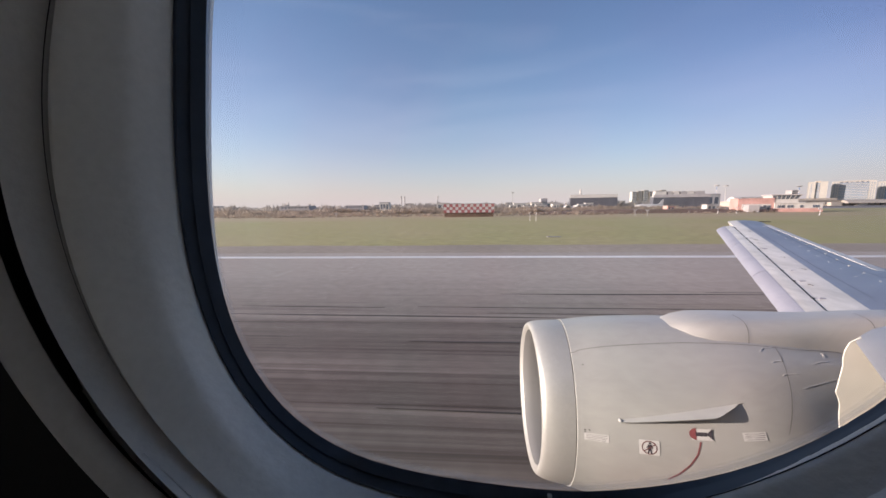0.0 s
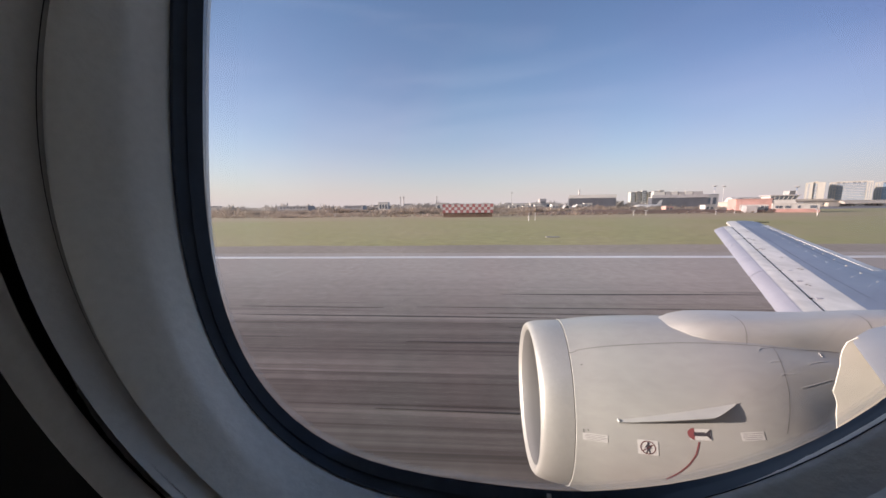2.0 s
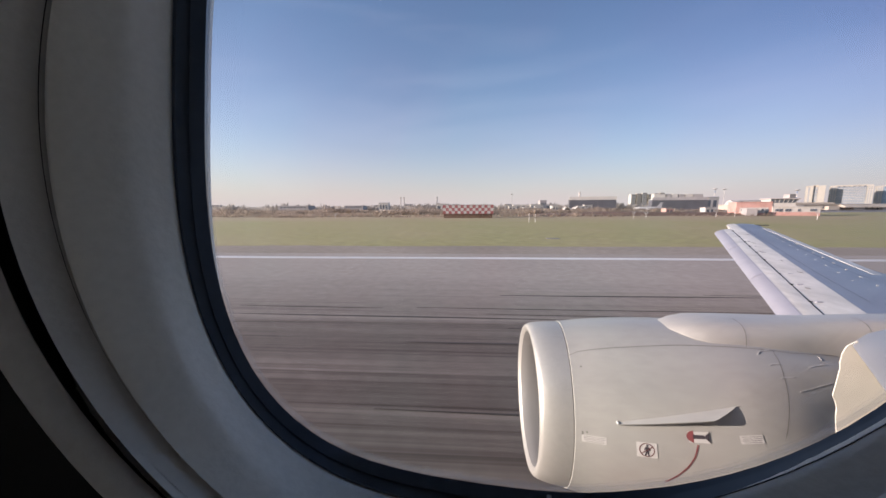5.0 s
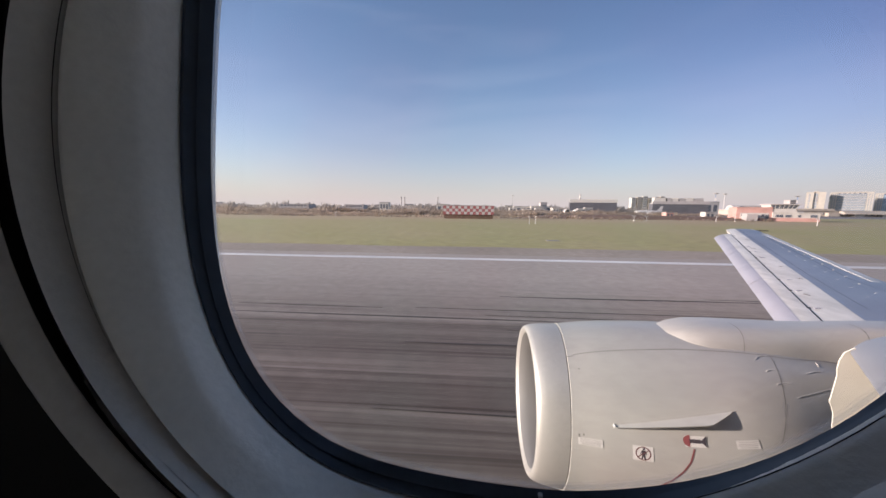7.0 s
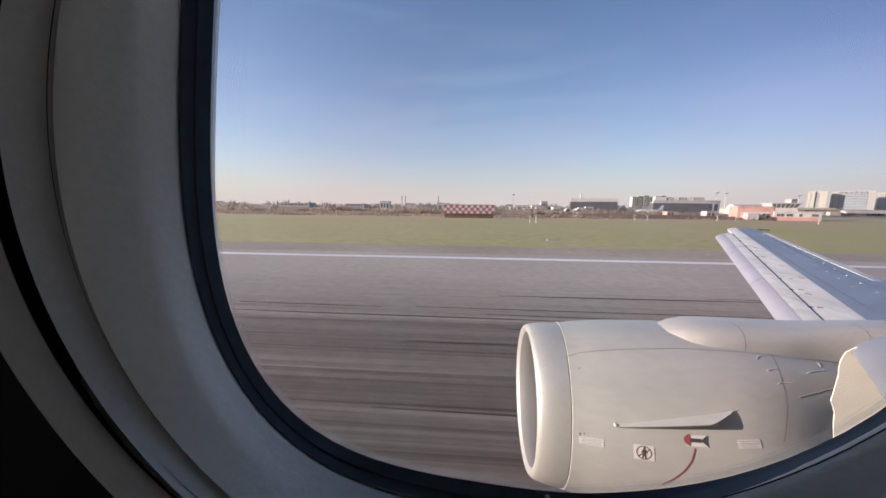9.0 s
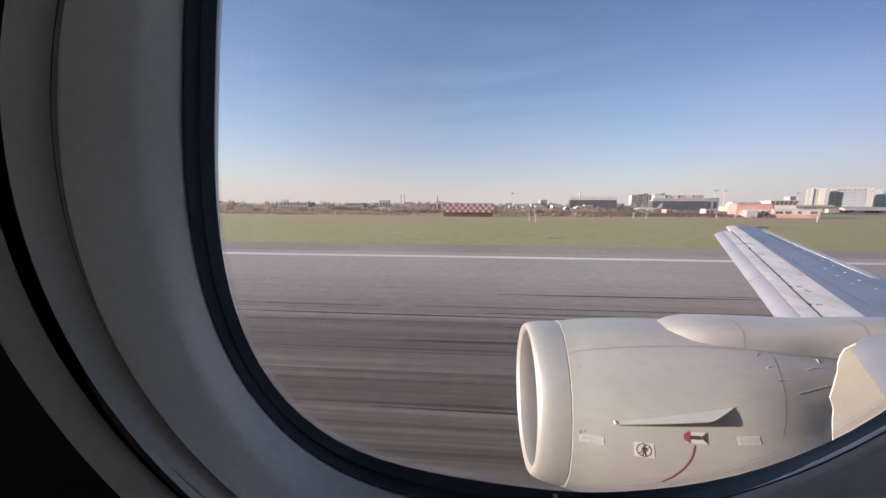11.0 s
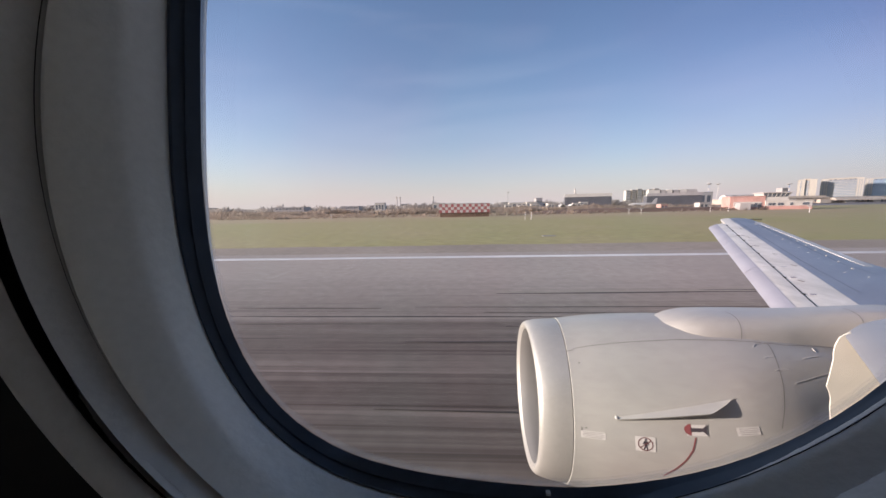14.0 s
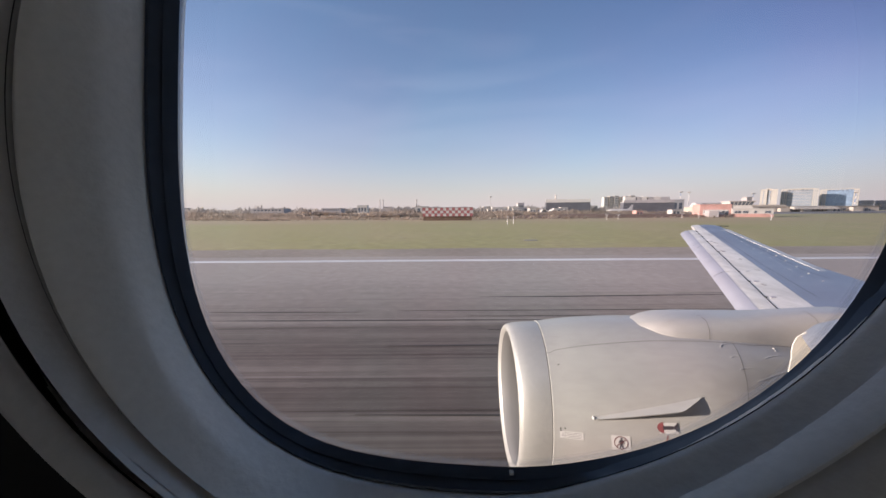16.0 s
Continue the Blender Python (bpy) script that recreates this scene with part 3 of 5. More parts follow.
def wing_x(y, which):
    if which == "nose":
        return 4.45 + 0.4527 * (y - 5.9)
    if which == "e1":
        return 4.68 + 0.459 * (y - 5.9)
    if which == "gap":
        return 4.95 + 0.455 * (y - 5.9)
    if which == "e2":
        return 5.47 + 0.429 * (y - 5.9)
    return 7.53 + 0.347 * (y - 7.62) if y > 7.62 else 7.53 - 0.12 * (y - 7.62)


def wing_rows(make, ys):
    return loft([make(y) for y in ys], cap=True)


YS = [2.2, 4.0, 5.5, 7.0, 8.5, 10.0, 11.5, 13.0, 13.75]


def slat_section(y):
    z, n, e, g = wing_z(y), wing_x(y, "nose"), wing_x(y, "e1"), wing_x(y, "gap")
    return [(n, y, z - 0.155), (n + 0.05, y, z - 0.09), (n + (e - n) * 0.62, y, z - 0.028), (e, y, z), (e + (g - e) * 0.5, y, z + 0.018), (g - 0.018, y, z + 0.022), (g - 0.018, y, z - 0.02), (n + 0.15, y, z - 0.14), (n + 0.04, y, z - 0.185)]


def nose_section(y):
    z, n, e = wing_z(y), wing_x(y, "nose"), wing_x(y, "e1")
    return [(n - 0.006, y, z - 0.155), (n + 0.044, y, z - 0.082), (n + (e - n) * 0.62, y, z - 0.021), (e - 0.006, y, z + 0.004), (e, y, z - 0.01), (n + (e - n) * 0.62, y, z - 0.04), (n + 0.055, y, z - 0.10), (n + 0.01, y, z - 0.16)]


def lead_section(y):
    z, g, e = wing_z(y), wing_x(y, "gap"), wing_x(y, "e2")
    return [(g + 0.020, y, z + 0.008), (g + (e - g) * 0.5, y, z + 0.040), (e, y, z + 0.052), (e, y, z - 0.25), (g + 0.1, y, z - 0.16), (g + 0.020, y, z - 0.05)]


def box_section(y):
    z, e, t = wing_z(y), wing_x(y, "e2"), wing_x(y, "te")
    return [(e, y, z + 0.050), (e + (t - e) * 0.3, y, z + 0.062), (e + (t - e) * 0.62, y, z + 0.048), (t, y, z + 0.0), (t, y, z - 0.03), (e + (t - e) * 0.4, y, z - 0.26), (e, y, z - 0.25)]


wing = part("wing", wing_rows(box_section, YS + [14.25]), M_wing_grey, airliner, "blue-grey painted wing box", smooth=35)
slat_cuts = [2.2, 5.0, 7.6, 10.3, 13.2]
for a, b in zip(slat_cuts, slat_cuts[1:]):
    n = 4
    slat = part("slat", wing_rows(slat_section, [a + 0.012 + (b - a - 0.024) * k / n for k in range(n + 1)]), M_wing_white, wing, "extended white leading edge slat", smooth=35)
    part("slat_nose", wing_rows(nose_section, [a + 0.012 + (b - a - 0.024) * k / n for k in range(n + 1)]), M_slat_nose, slat, "pale grey-violet slat nose", smooth=35)
part("leading_edge", wing_rows(lead_section, YS + [14.3]), M_wing_white, wing, "weathered off-white fixed leading edge", smooth=35)
# dark strip laid in the gap behind the slats, in place of its shade
part("slat_gap", wing_rows(lambda y: [(wing_x(y, "gap") - 0.02, y, wing_z(y) - 0.004), (wing_x(y, "gap") + 0.022, y, wing_z(y) - 0.004), (wing_x(y, "gap") + 0.022, y, wing_z(y) - 0.06), (wing_x(y, "gap") - 0.02, y, wing_z(y) - 0.03)], [2.2, 8.0, 13.2]), M_dark, wing)
tip_bm = loft([[(wing_x(13.75, "gap"), 13.75, wing_z(13.75) + 0.0), (wing_x(13.75, "te") - 0.2, 13.75, wing_z(13.75) + 0.02), (wing_x(13.75, "te") - 0.2, 13.75, wing_z(13.75) - 0.1), (wing_x(13.75, "gap"), 13.75, wing_z(13.75) - 0.12)],
               [(wing_x(14.3, "gap") + 0.1, 14.35, wing_z(14.3) + 0.02), (wing_x(14.3, "te") - 0.1, 14.35, wing_z(14.3) + 0.03), (wing_x(14.3, "te") - 0.1, 14.35, wing_z(14.3) - 0.03), (wing_x(14.3, "gap") + 0.1, 14.35, wing_z(14.3) - 0.05)]], cap=True)
part("wing_tip", tip_bm, M_wing_white, wing)
part("static_wick", box_bm(wing_x(14.2, "te") - 0.05, 14.2, wing_z(14.2) - 0.01, wing_x(14.2, "te") + 0.35, 14.26, wing_z(14.2) + 0.02), M_dark, wing)
def chord_point(y, f, up=0.004):
    """A place on top of the wing box, f of the way back."""
    e, t, z = wing_x(y, "e2"), wing_x(y, "te"), wing_z(y)
    h = 0.050 + 0.04 * f if f < 0.3 else (0.062 - 0.044 * (f - 0.3) if f < 0.62 else 0.048 - 0.126 * (f - 0.62))
    return Vector((e + (t - e) * f, y, z + h + up))


def wing_seam(points, w):
    bm = bmesh.new()
    last = None
    for i, p in enumerate(points):
        d = (points[min(i + 1, len(points) - 1)] - points[max(i - 1, 0)]).normalized()
        n = Vector((d.y, -d.x, 0)) * w / 2
        cur = (bm.verts.new(p + n), bm.verts.new(p - n))
        if last:
            bm.faces.new((last[0], last[1], cur[1], cur[0]))
        last = cur
    return bm


for f, y0, y1 in ((0.12, 6.0, 13.9), (0.62, 7.0, 12.6)):
    part("seam", wing_seam([chord_point(y0 + (y1 - y0) * k / 8, f) for k in range(9)], 0.012), M_wing_seam, wing)
for y in (7.6, 9.1, 10.6, 12.1):
    part("seam", wing_seam([chord_point(y, 0.62 + 0.33 * k / 4) for k in range(5)], 0.014), M_wing_seam, wing)
rng = random.Random(4)
for k in range(26):
    y = 6.6 + k * 0.26
    x = wing_x(y, "e2") + 0.55 + 0.25 * (k % 2)
    z = wing_z(y) + 0.055
    part("vortex_tab", box_bm(x - 0.015, y - 0.004, z - 0.01, x + 0.02, y + 0.004, z + 0.010), M_wing_white, wing)
for k in range(9):
    y = 6.1 + k * 0.82 + rng.uniform(-0.2, 0.2)
    x = wing_x(y, "gap") + rng.uniform(0.04, 0.3)
    part("slat_track_cover", box_bm(x, y - 0.03, wing_z(y) + 0.012, x + 0.09, y + 0.01, wing_z(y) + 0.038, bevel=0.006), M_slat_nose, wing)
    part("slat_hook", box_bm(wing_x(y, "gap") - 0.025, y, wing_z(y) + 0.014, wing_x(y, "gap") + 0.03, y + 0.016, wing_z(y) + 0.030), M_dark, wing)
for k in range(6):
    y = 6.4 + k * 1.05 + rng.uniform(-0.4, 0.4)
    t = rng.uniform(0.25, 0.85)
    g, e = wing_x(y, "gap"), wing_x(y, "e2")
    x, z = g + (e - g) * t, wing_z(y) + 0.008 + 0.064 * min(t, 0.5) + 0.024 * max(0, t - 0.5) + 0.003
    ln, w = rng.uniform(0.03, 0.10), rng.uniform(0.006, 0.014)
    part("scuff", box_bm(x - w, y - ln, z - 0.004, x + w, y + ln, z + 0.002), M_scuff, wing)
for a, b in ((7.7, 9.2), (9.25, 11.2), (11.25, 13.4)):
    part("aileron_edge", wing_rows(lambda y: [(wing_x(y, "te") - 0.16, y, wing_z(y) + 0.03), (wing_x(y, "te") + 0.05, y, wing_z(y) + 0.006), (wing_x(y, "te") + 0.05, y, wing_z(y) - 0.02), (wing_x(y, "te") - 0.16, y, wing_z(y) - 0.04)], [a, (a + b) / 2, b]), M_wing_white, wing)


# inboard leading edge: flap panel and its fairing beside the cabin
part("inboard_flap", plate([(2.502, 2.7, -1.025), (2.482, 2.7, -1.084), (2.477, 2.7, -1.151), (2.484, 2.7, -1.20), (2.479, 2.7, -1.262), (2.474, 2.7, -1.34), (2.466, 2.7, -1.415), (2.486, 2.7, -1.46), (2.503, 2.7, -1.511), (2.508, 2.7, -1.59), (2.518, 2.7, -1.658), (2.56, 2.7, -1.9), (3.1, 2.7, -1.9), (2.86, 2.7, -1.45), (2.66, 2.7, -1.1), (2.56, 2.7, -0.98)], (0.2, 1, 0), 0.010), M_flap, airliner, "pale lowered inboard leading edge flap")
root_aft = ((0.0, 0.0, 0.0), (0.10, 0.085, 0.016), (0.27, 0.20, 0.030), (0.45, 0.29, 0.036), (0.64, 0.38, 0.034), (1.02, 0.55, 0.030), (1.50, 0.75, 0.026), (2.6, 1.10, 0.0))


def root_section(u):
    """One rib of the inboard wing: nose underside, leading edge, upper skin."""
    edge = Vector((2.50 - 1.80 * u, 2.664 - 2.68 * u, -1.004))
    skin = [edge + Vector((x, y * (1 - u), z)) for x, y, z in root_aft]
    under = [edge + Vector((x, y, z)) for x, y, z in ((1.2, 0.3, -0.30), (0.35, 0.1, -0.16), (0.06, 0.03, -0.05), (0.012, 0.008, -0.014))]
    return under + skin


root_bm = loft([root_section(k / 12) for k in range(13)], closed=False)
part("wing_root_fairing", root_bm, M_cowl, airliner, "grey-white inboard wing skin beside the cabin", smooth=60)

# fuselage shell: closes the place round the camera
FC_Y, FC_Z, FR = -1.67, 0.25, 1.88
shell = bmesh.new()
SHAPE = [(-7.9, 0.05), (-7.6, 0.45), (-6.9, 0.95), (-6.0, 1.4), (-5.0, 1.72), (-4.0, 1.86), (-3.2, FR)]
for k in range(29):
    SHAPE += [(-3.01 + 0.508 * k, FR), (-2.72 + 0.508 * k, FR)]
SHAPE += [(14.0, FR), (16.0, 1.84), (18.0, 1.66), (20.5, 1.25), (22.5, 0.80), (24.0, 0.35), (24.3, 0.12)]
NS = 48
TAIL_LIFT = 0.45


def shell_point(x, r, i):
    drop = -0.35 if x < 0 else TAIL_LIFT
    t = 2 * math.pi * (i + 0.5) / NS
    return (x, FC_Y + r * math.cos(t), FC_Z + drop * (FR - r) + r * math.sin(t))


def cabin_window(x, ang, k):
    """Whether this is another cabin window, either side; the far ones oversized for light."""
    far, near = 168 <= ang <= 196, ang > 350 and abs(x) > 0.6
    return -3.1 < x < 11.6 and k % 2 == 0 and (far or near)


rows = [[shell.verts.new(shell_point(x, r, i)) for i in range(NS)] for x, r in SHAPE]
for j in range(len(SHAPE) - 1):
    xm = (SHAPE[j][0] + SHAPE[j + 1][0]) / 2
    for i in range(NS):
        k = (i + 1) % NS
        ang = 360 * (i + 1) / NS
        if abs(xm) < 0.42 and (ang < 12 or ang > 338):
            continue
        if cabin_window(xm, ang, j - 7):
            continue
        shell.faces.new((rows[j][i], rows[j][k], rows[j + 1][k], rows[j + 1][i]))
shell.faces.new(rows[0])
shell.faces.new(rows[-1])
bmesh.ops.solidify(shell, geom=shell.faces[:], thickness=0.03)
part("fuselage", shell, M_skin, airliner, "white painted fuselage shell", smooth=40)

# unseen cabin lining, windows across the aisle left open; near-white to bounce light
lining = bmesh.new()
inner = [[lining.verts.new((x, FC_Y + 1.775 * math.cos(2 * math.pi * (i + 0.5) / NS), FC_Z + 1.775 * math.sin(2 * math.pi * (i + 0.5) / NS))) for i in range(NS)] for x, r in SHAPE[5:-5]]
for j in range(len(inner) - 1):
    xm = (SHAPE[j + 5][0] + SHAPE[j + 6][0]) / 2
    for i in range(NS):
        k, ang = (i + 1) % NS, 360 * (i + 1) / NS
        if abs(xm) < 0.7 and (ang < 22 or ang > 334):
            continue
        if cabin_window(xm, ang, j - 2):
            continue
        lining.faces.new((inner[j][i], inner[j][k], inner[j + 1][k], inner[j + 1][i]))
lining.faces.new(inner[0])
lining.faces.new(inner[-1])
cabin = new("wall_cabin_lining", mesh_of(lining, "wall_cabin_lining", 40))
cabin.matrix_world = AIR
cabin.data.materials.append(M_cabin)
tagged(cabin, "unseen near-white cabin lining behind the window seat", "wall", kind="structure")

# tail, mirrored wing and engine, and the gear that carries it all
def blade(stations, th):
    """A tapered aerofoil-like slab between (front, back, y, z) stations."""
    rings = []
    up = abs(stations[0][2] - stations[-1][2]) < 0.5
    for x0, x1, y, z, t in stations:
        d = Vector((0, 1, 0)) if up else Vector((0, 0, 1))
        c = [Vector((x0, y, z)), Vector((x0 + (x1 - x0) * 0.3, y, z)) + d * th * t, Vector((x1, y, z)), Vector((x0 + (x1 - x0) * 0.3, y, z)) - d * th * t]
        rings.append(c)
    return loft(rings, cap=True)


part("tail_fin", blade([(16.4, 23.6, FC_Y, FC_Z + 1.6, 1.0), (19.0, 23.9, FC_Y, FC_Z + 3.0, 0.8), (22.6, 24.9, FC_Y, FC_Z + 7.0, 0.4)], 0.22), M_skin, airliner, smooth=40)
for sgn in (-1, 1):
    part("tailplane", blade([(20.0, 23.4, FC_Y + sgn * 0.4, FC_Z + 0.75, 1.0), (23.0, 24.6, FC_Y + sgn * 6.3, FC_Z + 1.3, 0.4)], 0.18), M_skin, airliner, smooth=40)
MIRROR = Matrix.Translation((0, 2 * FC_Y, 0)) @ Matrix.Diagonal((1, -1, 1, 1))
for src in (engine, pylon, wing):
    twin = new(src.name.split(".")[0], src.data)
    twin.parent = airliner
    twin.matrix_basis = MIRROR
    for child in list(src.children):
        if child.name.split(".")[0] in ("inlet_lip", "inlet_barrel", "fan", "fan_duct", "spinner", "core_exhaust", "slat", "leading_edge", "wing_tip", "slat_gap"):
            ob = new(child.name.split(".")[0], child.data)
            ob.parent = twin


def wheel_bm(r, w, n=28):
    prof = [(-w / 2, r * 0.45), (-w / 2, r * 0.86), (-w * 0.36, r * 0.97), (0, r), (w * 0.36, r * 0.97), (w / 2, r * 0.86), (w / 2, r * 0.45)]
    return loft([[(q * math.cos(2 * math.pi * i / n), y, q * math.sin(2 * math.pi * i / n)) for i in range(n)] for y, q in prof], cap=True)


for gx, gys, r, top in ((-4.3, (FC_Y,), 0.34, -1.1), (8.3, (FC_Y - 2.6, FC_Y + 2.6), 0.52, -0.9)):
    for gy in gys:
        leg = part("landing_gear", cyl_bm((gx, gy, -EYE.z + r), 0.09, 0.12, top + EYE.z - r, 14), M_skin, airliner, "white landing gear leg")
        part("axle", box_bm(gx - 0.06, gy - 0.5, -EYE.z + r - 0.06, gx + 0.06, gy + 0.5, -EYE.z + r + 0.06, bevel=0.02), M_fan, leg)
        for sgn in (-1, 1):
            tyre = part("tyre", wheel_bm(r, 0.34 * r / 0.52 + 0.02), M_dark, leg, "black rubber tyre", smooth=35)
            tyre.location = (gx, gy + sgn * 0.42 * r / 0.52, -EYE.z + r + 0.02)

# ---- the cabin window ----
WIN_X = -0.005
# outlines: reach forward, reach aft, reach up and down, roundness forward, roundness aft, distance outboard, height of the centre
W_EDGE = (0.1300, 0.1735, 0.1672, 2.91, 2.28, 0.150, 0.0492)
W_SEAL = (0.1380, 0.1870, 0.1788, 2.69, 1.90, 0.142, 0.0563)
W_BEND = (0.1393, 0.1800, 0.1699, 2.29, 1.95, 0.126, 0.0439)
W_GAP_A = (0.1587, 0.1797, 0.1559, 2.02, 1.66, 0.1139, 0.0306)
W_GAP_B = (0.1628, 0.1829, 0.1596, 1.99, 1.66, 0.1139, 0.0328)
W_RING = (0.1702, 0.1879, 0.1609, 1.92, 1.77, 0.1072, 0.0350)
W_PANEL = (0.1797, 0.1950, 0.1646, 1.965, 1.85, 0.1058, 0.0397)
W_RIM = (0.1984, 0.2001, 0.1705, 1.80, 1.90, 0.1005, 0.0365)


def win_loop(o, grow=1.0, dy=0.0, k=112):
    """A closed outline; the wall leans outward towards its top."""
    al, ar, b, nl, nr, y, cz = o
    out = []
    for i in range(k):
        t = 2 * math.pi * i / k
        c, s = math.cos(t), math.sin(t)
        a, n = (al, nl) if c < 0 else (ar, nr)
        n = n if abs(c) > 0.3 else n + ((nl + nr) / 2 - n) * (1 - abs(c) / 0.3)
        q = grow * (abs(c / a) ** n + abs(s / b) ** n) ** (-1 / n)
        x, z = WIN_X + q * c, cz + q * s
        out.append((x, y + dy + 0.0286 * x + 0.1243 * z, z))
    return out


def on_shell(points, inset):
    """The same outline laid on the round fuselage wall."""
    return [(x, FC_Y + math.sqrt(max(0.01, (FR - inset) ** 2 - (z - FC_Z) ** 2)), z) for x, y, z in points]


def between(o, p, t, dy=0.0):
    m = tuple(a + (b - a) * t for a, b in zip(o, p))
    return (*m[:5], m[5] + dy, m[6])


window = thing("window_1", AIR, "oval cabin window with grey plastic frame and dark rubber seal", "window", kind="structure")
part("skin_ring", loft([win_loop(W_EDGE, 1.18, 0.022), win_loop(W_EDGE, 1.22, 0.03), on_shell(win_loop(W_EDGE, 1.5), -0.004), on_shell(win_loop(W_EDGE, 2.2), -0.004), on_shell(win_loop(W_EDGE, 3.2), -0.004), on_shell(win_loop(W_EDGE, 4.4), -0.004)]), M_skin, window)
part("gasket", loft([win_loop(W_EDGE, 1.185, 0.024), win_loop(W_EDGE, 1.06, 0.006), win_loop(W_EDGE, 1.0, 0.0), win_loop(between(W_EDGE, W_SEAL, 0.3, -0.0012)), win_loop(between(W_EDGE, W_SEAL, 0.42, -0.0010)), win_loop(between(W_EDGE, W_SEAL, 0.46, 0.0008)), win_loop(between(W_EDGE, W_SEAL, 0.8, -0.0014)), win_loop(W_SEAL), win_loop(W_SEAL, 1.03, 0.006)]), M_gasket, window, "blue-black rubber seal", smooth=50)
part("window_frame", loft([win_loop(W_SEAL, 1.01, 0.003), win_loop(W_SEAL, 1.0, -0.0008), win_loop(between(W_SEAL, W_BEND, 0.12, -0.0012)), win_loop(between(W_SEAL, W_BEND, 0.5, -0.0008)), win_loop(between(W_SEAL, W_BEND, 0.85)), win_loop(between(W_BEND, W_GAP_A, 0.08)), win_loop(between(W_BEND, W_GAP_A, 0.3, -0.0008)), win_loop(between(W_BEND, W_GAP_A, 0.6, -0.0014)), win_loop(between(W_BEND, W_GAP_A, 0.85, -0.0012)), win_loop(between(W_BEND, W_GAP_A, 0.96, 0.0002)), win_loop(W_GAP_A, 1.0, 0.002), win_loop(W_GAP_A, 1.01, 0.012)]), M_plastic_in, window, "smooth grey plastic inner frame", smooth=60)
part("trim_ring", loft([win_loop(W_GAP_B, 1.0, 0.012), win_loop(W_GAP_B, 1.0, 0.002), win_loop(between(W_GAP_B, W_RING, 0.06, -0.0004)), win_loop(between(W_GAP_B, W_RING, 0.3, -0.001)), win_loop(between(W_GAP_B, W_RING, 0.7, -0.0012)), win_loop(between(W_GAP_B, W_RING, 0.93, -0.0006)), win_loop(W_RING, 1.0, 0.0015), win_loop(W_RING, 1.03, 0.012)]), M_plastic, window, "grey plastic trim ring", smooth=60)
# strips closing the two gaps; their blackness is shade put into colour
part("seal", loft([win_loop(W_GAP_A, 1.0, 0.002), win_loop(between(W_GAP_A, W_GAP_B, 0.4, 0.005), 1.006), win_loop(between(W_GAP_A, W_GAP_B, 0.8, 0.005), 1.006), win_loop(W_GAP_B, 1.0, 0.0016)]), M_shade_black, window, "recessed gap strip coloured near-black as shade", smooth=60)
part("seal", loft([win_loop(W_RING, 1.0, 0.002), win_loop(between(W_RING, W_PANEL, 0.3, 0.007), 1.035), win_loop(between(W_RING, W_PANEL, 0.8, 0.007), 1.035), win_loop(W_PANEL, 1.0, 0.0012)]), M_shade_black, window, "recessed gap strip coloured near-black as shade", smooth=60)
part("wall_panel", loft([win_loop(W_PANEL, 1.05, 0.012), win_loop(W_PANEL, 1.0, 0.001), win_loop(between(W_PANEL, W_RIM, 0.08, -0.0006)), win_loop(between(W_PANEL, W_RIM, 0.3, -0.001)), win_loop(between(W_PANEL, W_RIM, 0.6, -0.0006)), win_loop(between(W_PANEL, W_RIM, 0.85, 0.001)), win_loop(W_RIM, 1.0, 0.004), win_loop(W_RIM, 1.02, 0.012)]), M_plastic_shaded, window, "grey cabin side wall panel", smooth=60)
pane_bm = bmesh.new()
pane_bm.faces.new([pane_bm.verts.new(p) for p in win_loop(W_EDGE, 1.08, 0.010)])
pane = part("pane", pane_bm, M_glass, window, "clear acrylic pane")
pane.visible_shadow = False
# two thin bands whose milky colour stands in for blurred light
for grow_in, grow_out, mat in ((0.993, 1.004, M_edge_glare), (0.986, 0.993, M_edge_faint)):
    rim = part("pane_edge", loft([win_loop(W_EDGE, grow_in, 0.0012), win_loop(W_EDGE, grow_out, 0.0012)]), mat, window, "pale glare band on the bevelled pane edge")
    rim.visible_shadow = False
part("breather_mark", box_bm(0.0175, 0.1328, -0.1190, 0.0191, 0.1344, -0.1175), M_decal, window, "tiny white mark on the seal")
# deep shade on this lining is painted, through its near-black colour
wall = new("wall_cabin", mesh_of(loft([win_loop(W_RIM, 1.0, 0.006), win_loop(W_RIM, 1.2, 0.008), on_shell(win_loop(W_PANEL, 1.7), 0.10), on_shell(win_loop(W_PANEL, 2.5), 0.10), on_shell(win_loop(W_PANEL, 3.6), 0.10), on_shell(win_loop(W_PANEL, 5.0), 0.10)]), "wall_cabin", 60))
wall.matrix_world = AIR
wall.data.materials.append(M_shade_black)
tagged(wall, "cabin side lining round the window, coloured near-black as shade", "wall", kind="structure")

# ---- airport beyond the runway ----
FIELD_X = 26.0


def spot(x, y, z=0, rx=0, ry=0, rz=0):
    """A place on the airfield, counted along the runway from the same mark as its neighbours."""
    return pose(x + FIELD_X, y, z, rx, ry, rz)


M_office_wall = material("office_cladding", (0.45, 0.42, 0.37), 0.8, var=0.06, scale=0.2, fine=2.0)
M_white_wall = material("white_render", (0.56, 0.53, 0.49), 0.8, var=0.06, scale=0.4, fine=3.0)
M_beige = material("beige_cladding", (0.50, 0.44, 0.37), 0.8, var=0.08, scale=0.2, fine=2.0)
M_pink = material("faded_red_paint", (0.62, 0.36, 0.31), 0.8, var=0.12, scale=0.5, fine=3.0)
M_sign_red = material("board_red", (0.46, 0.15, 0.15), 0.7, var=0.1, scale=0.6, fine=4.0)
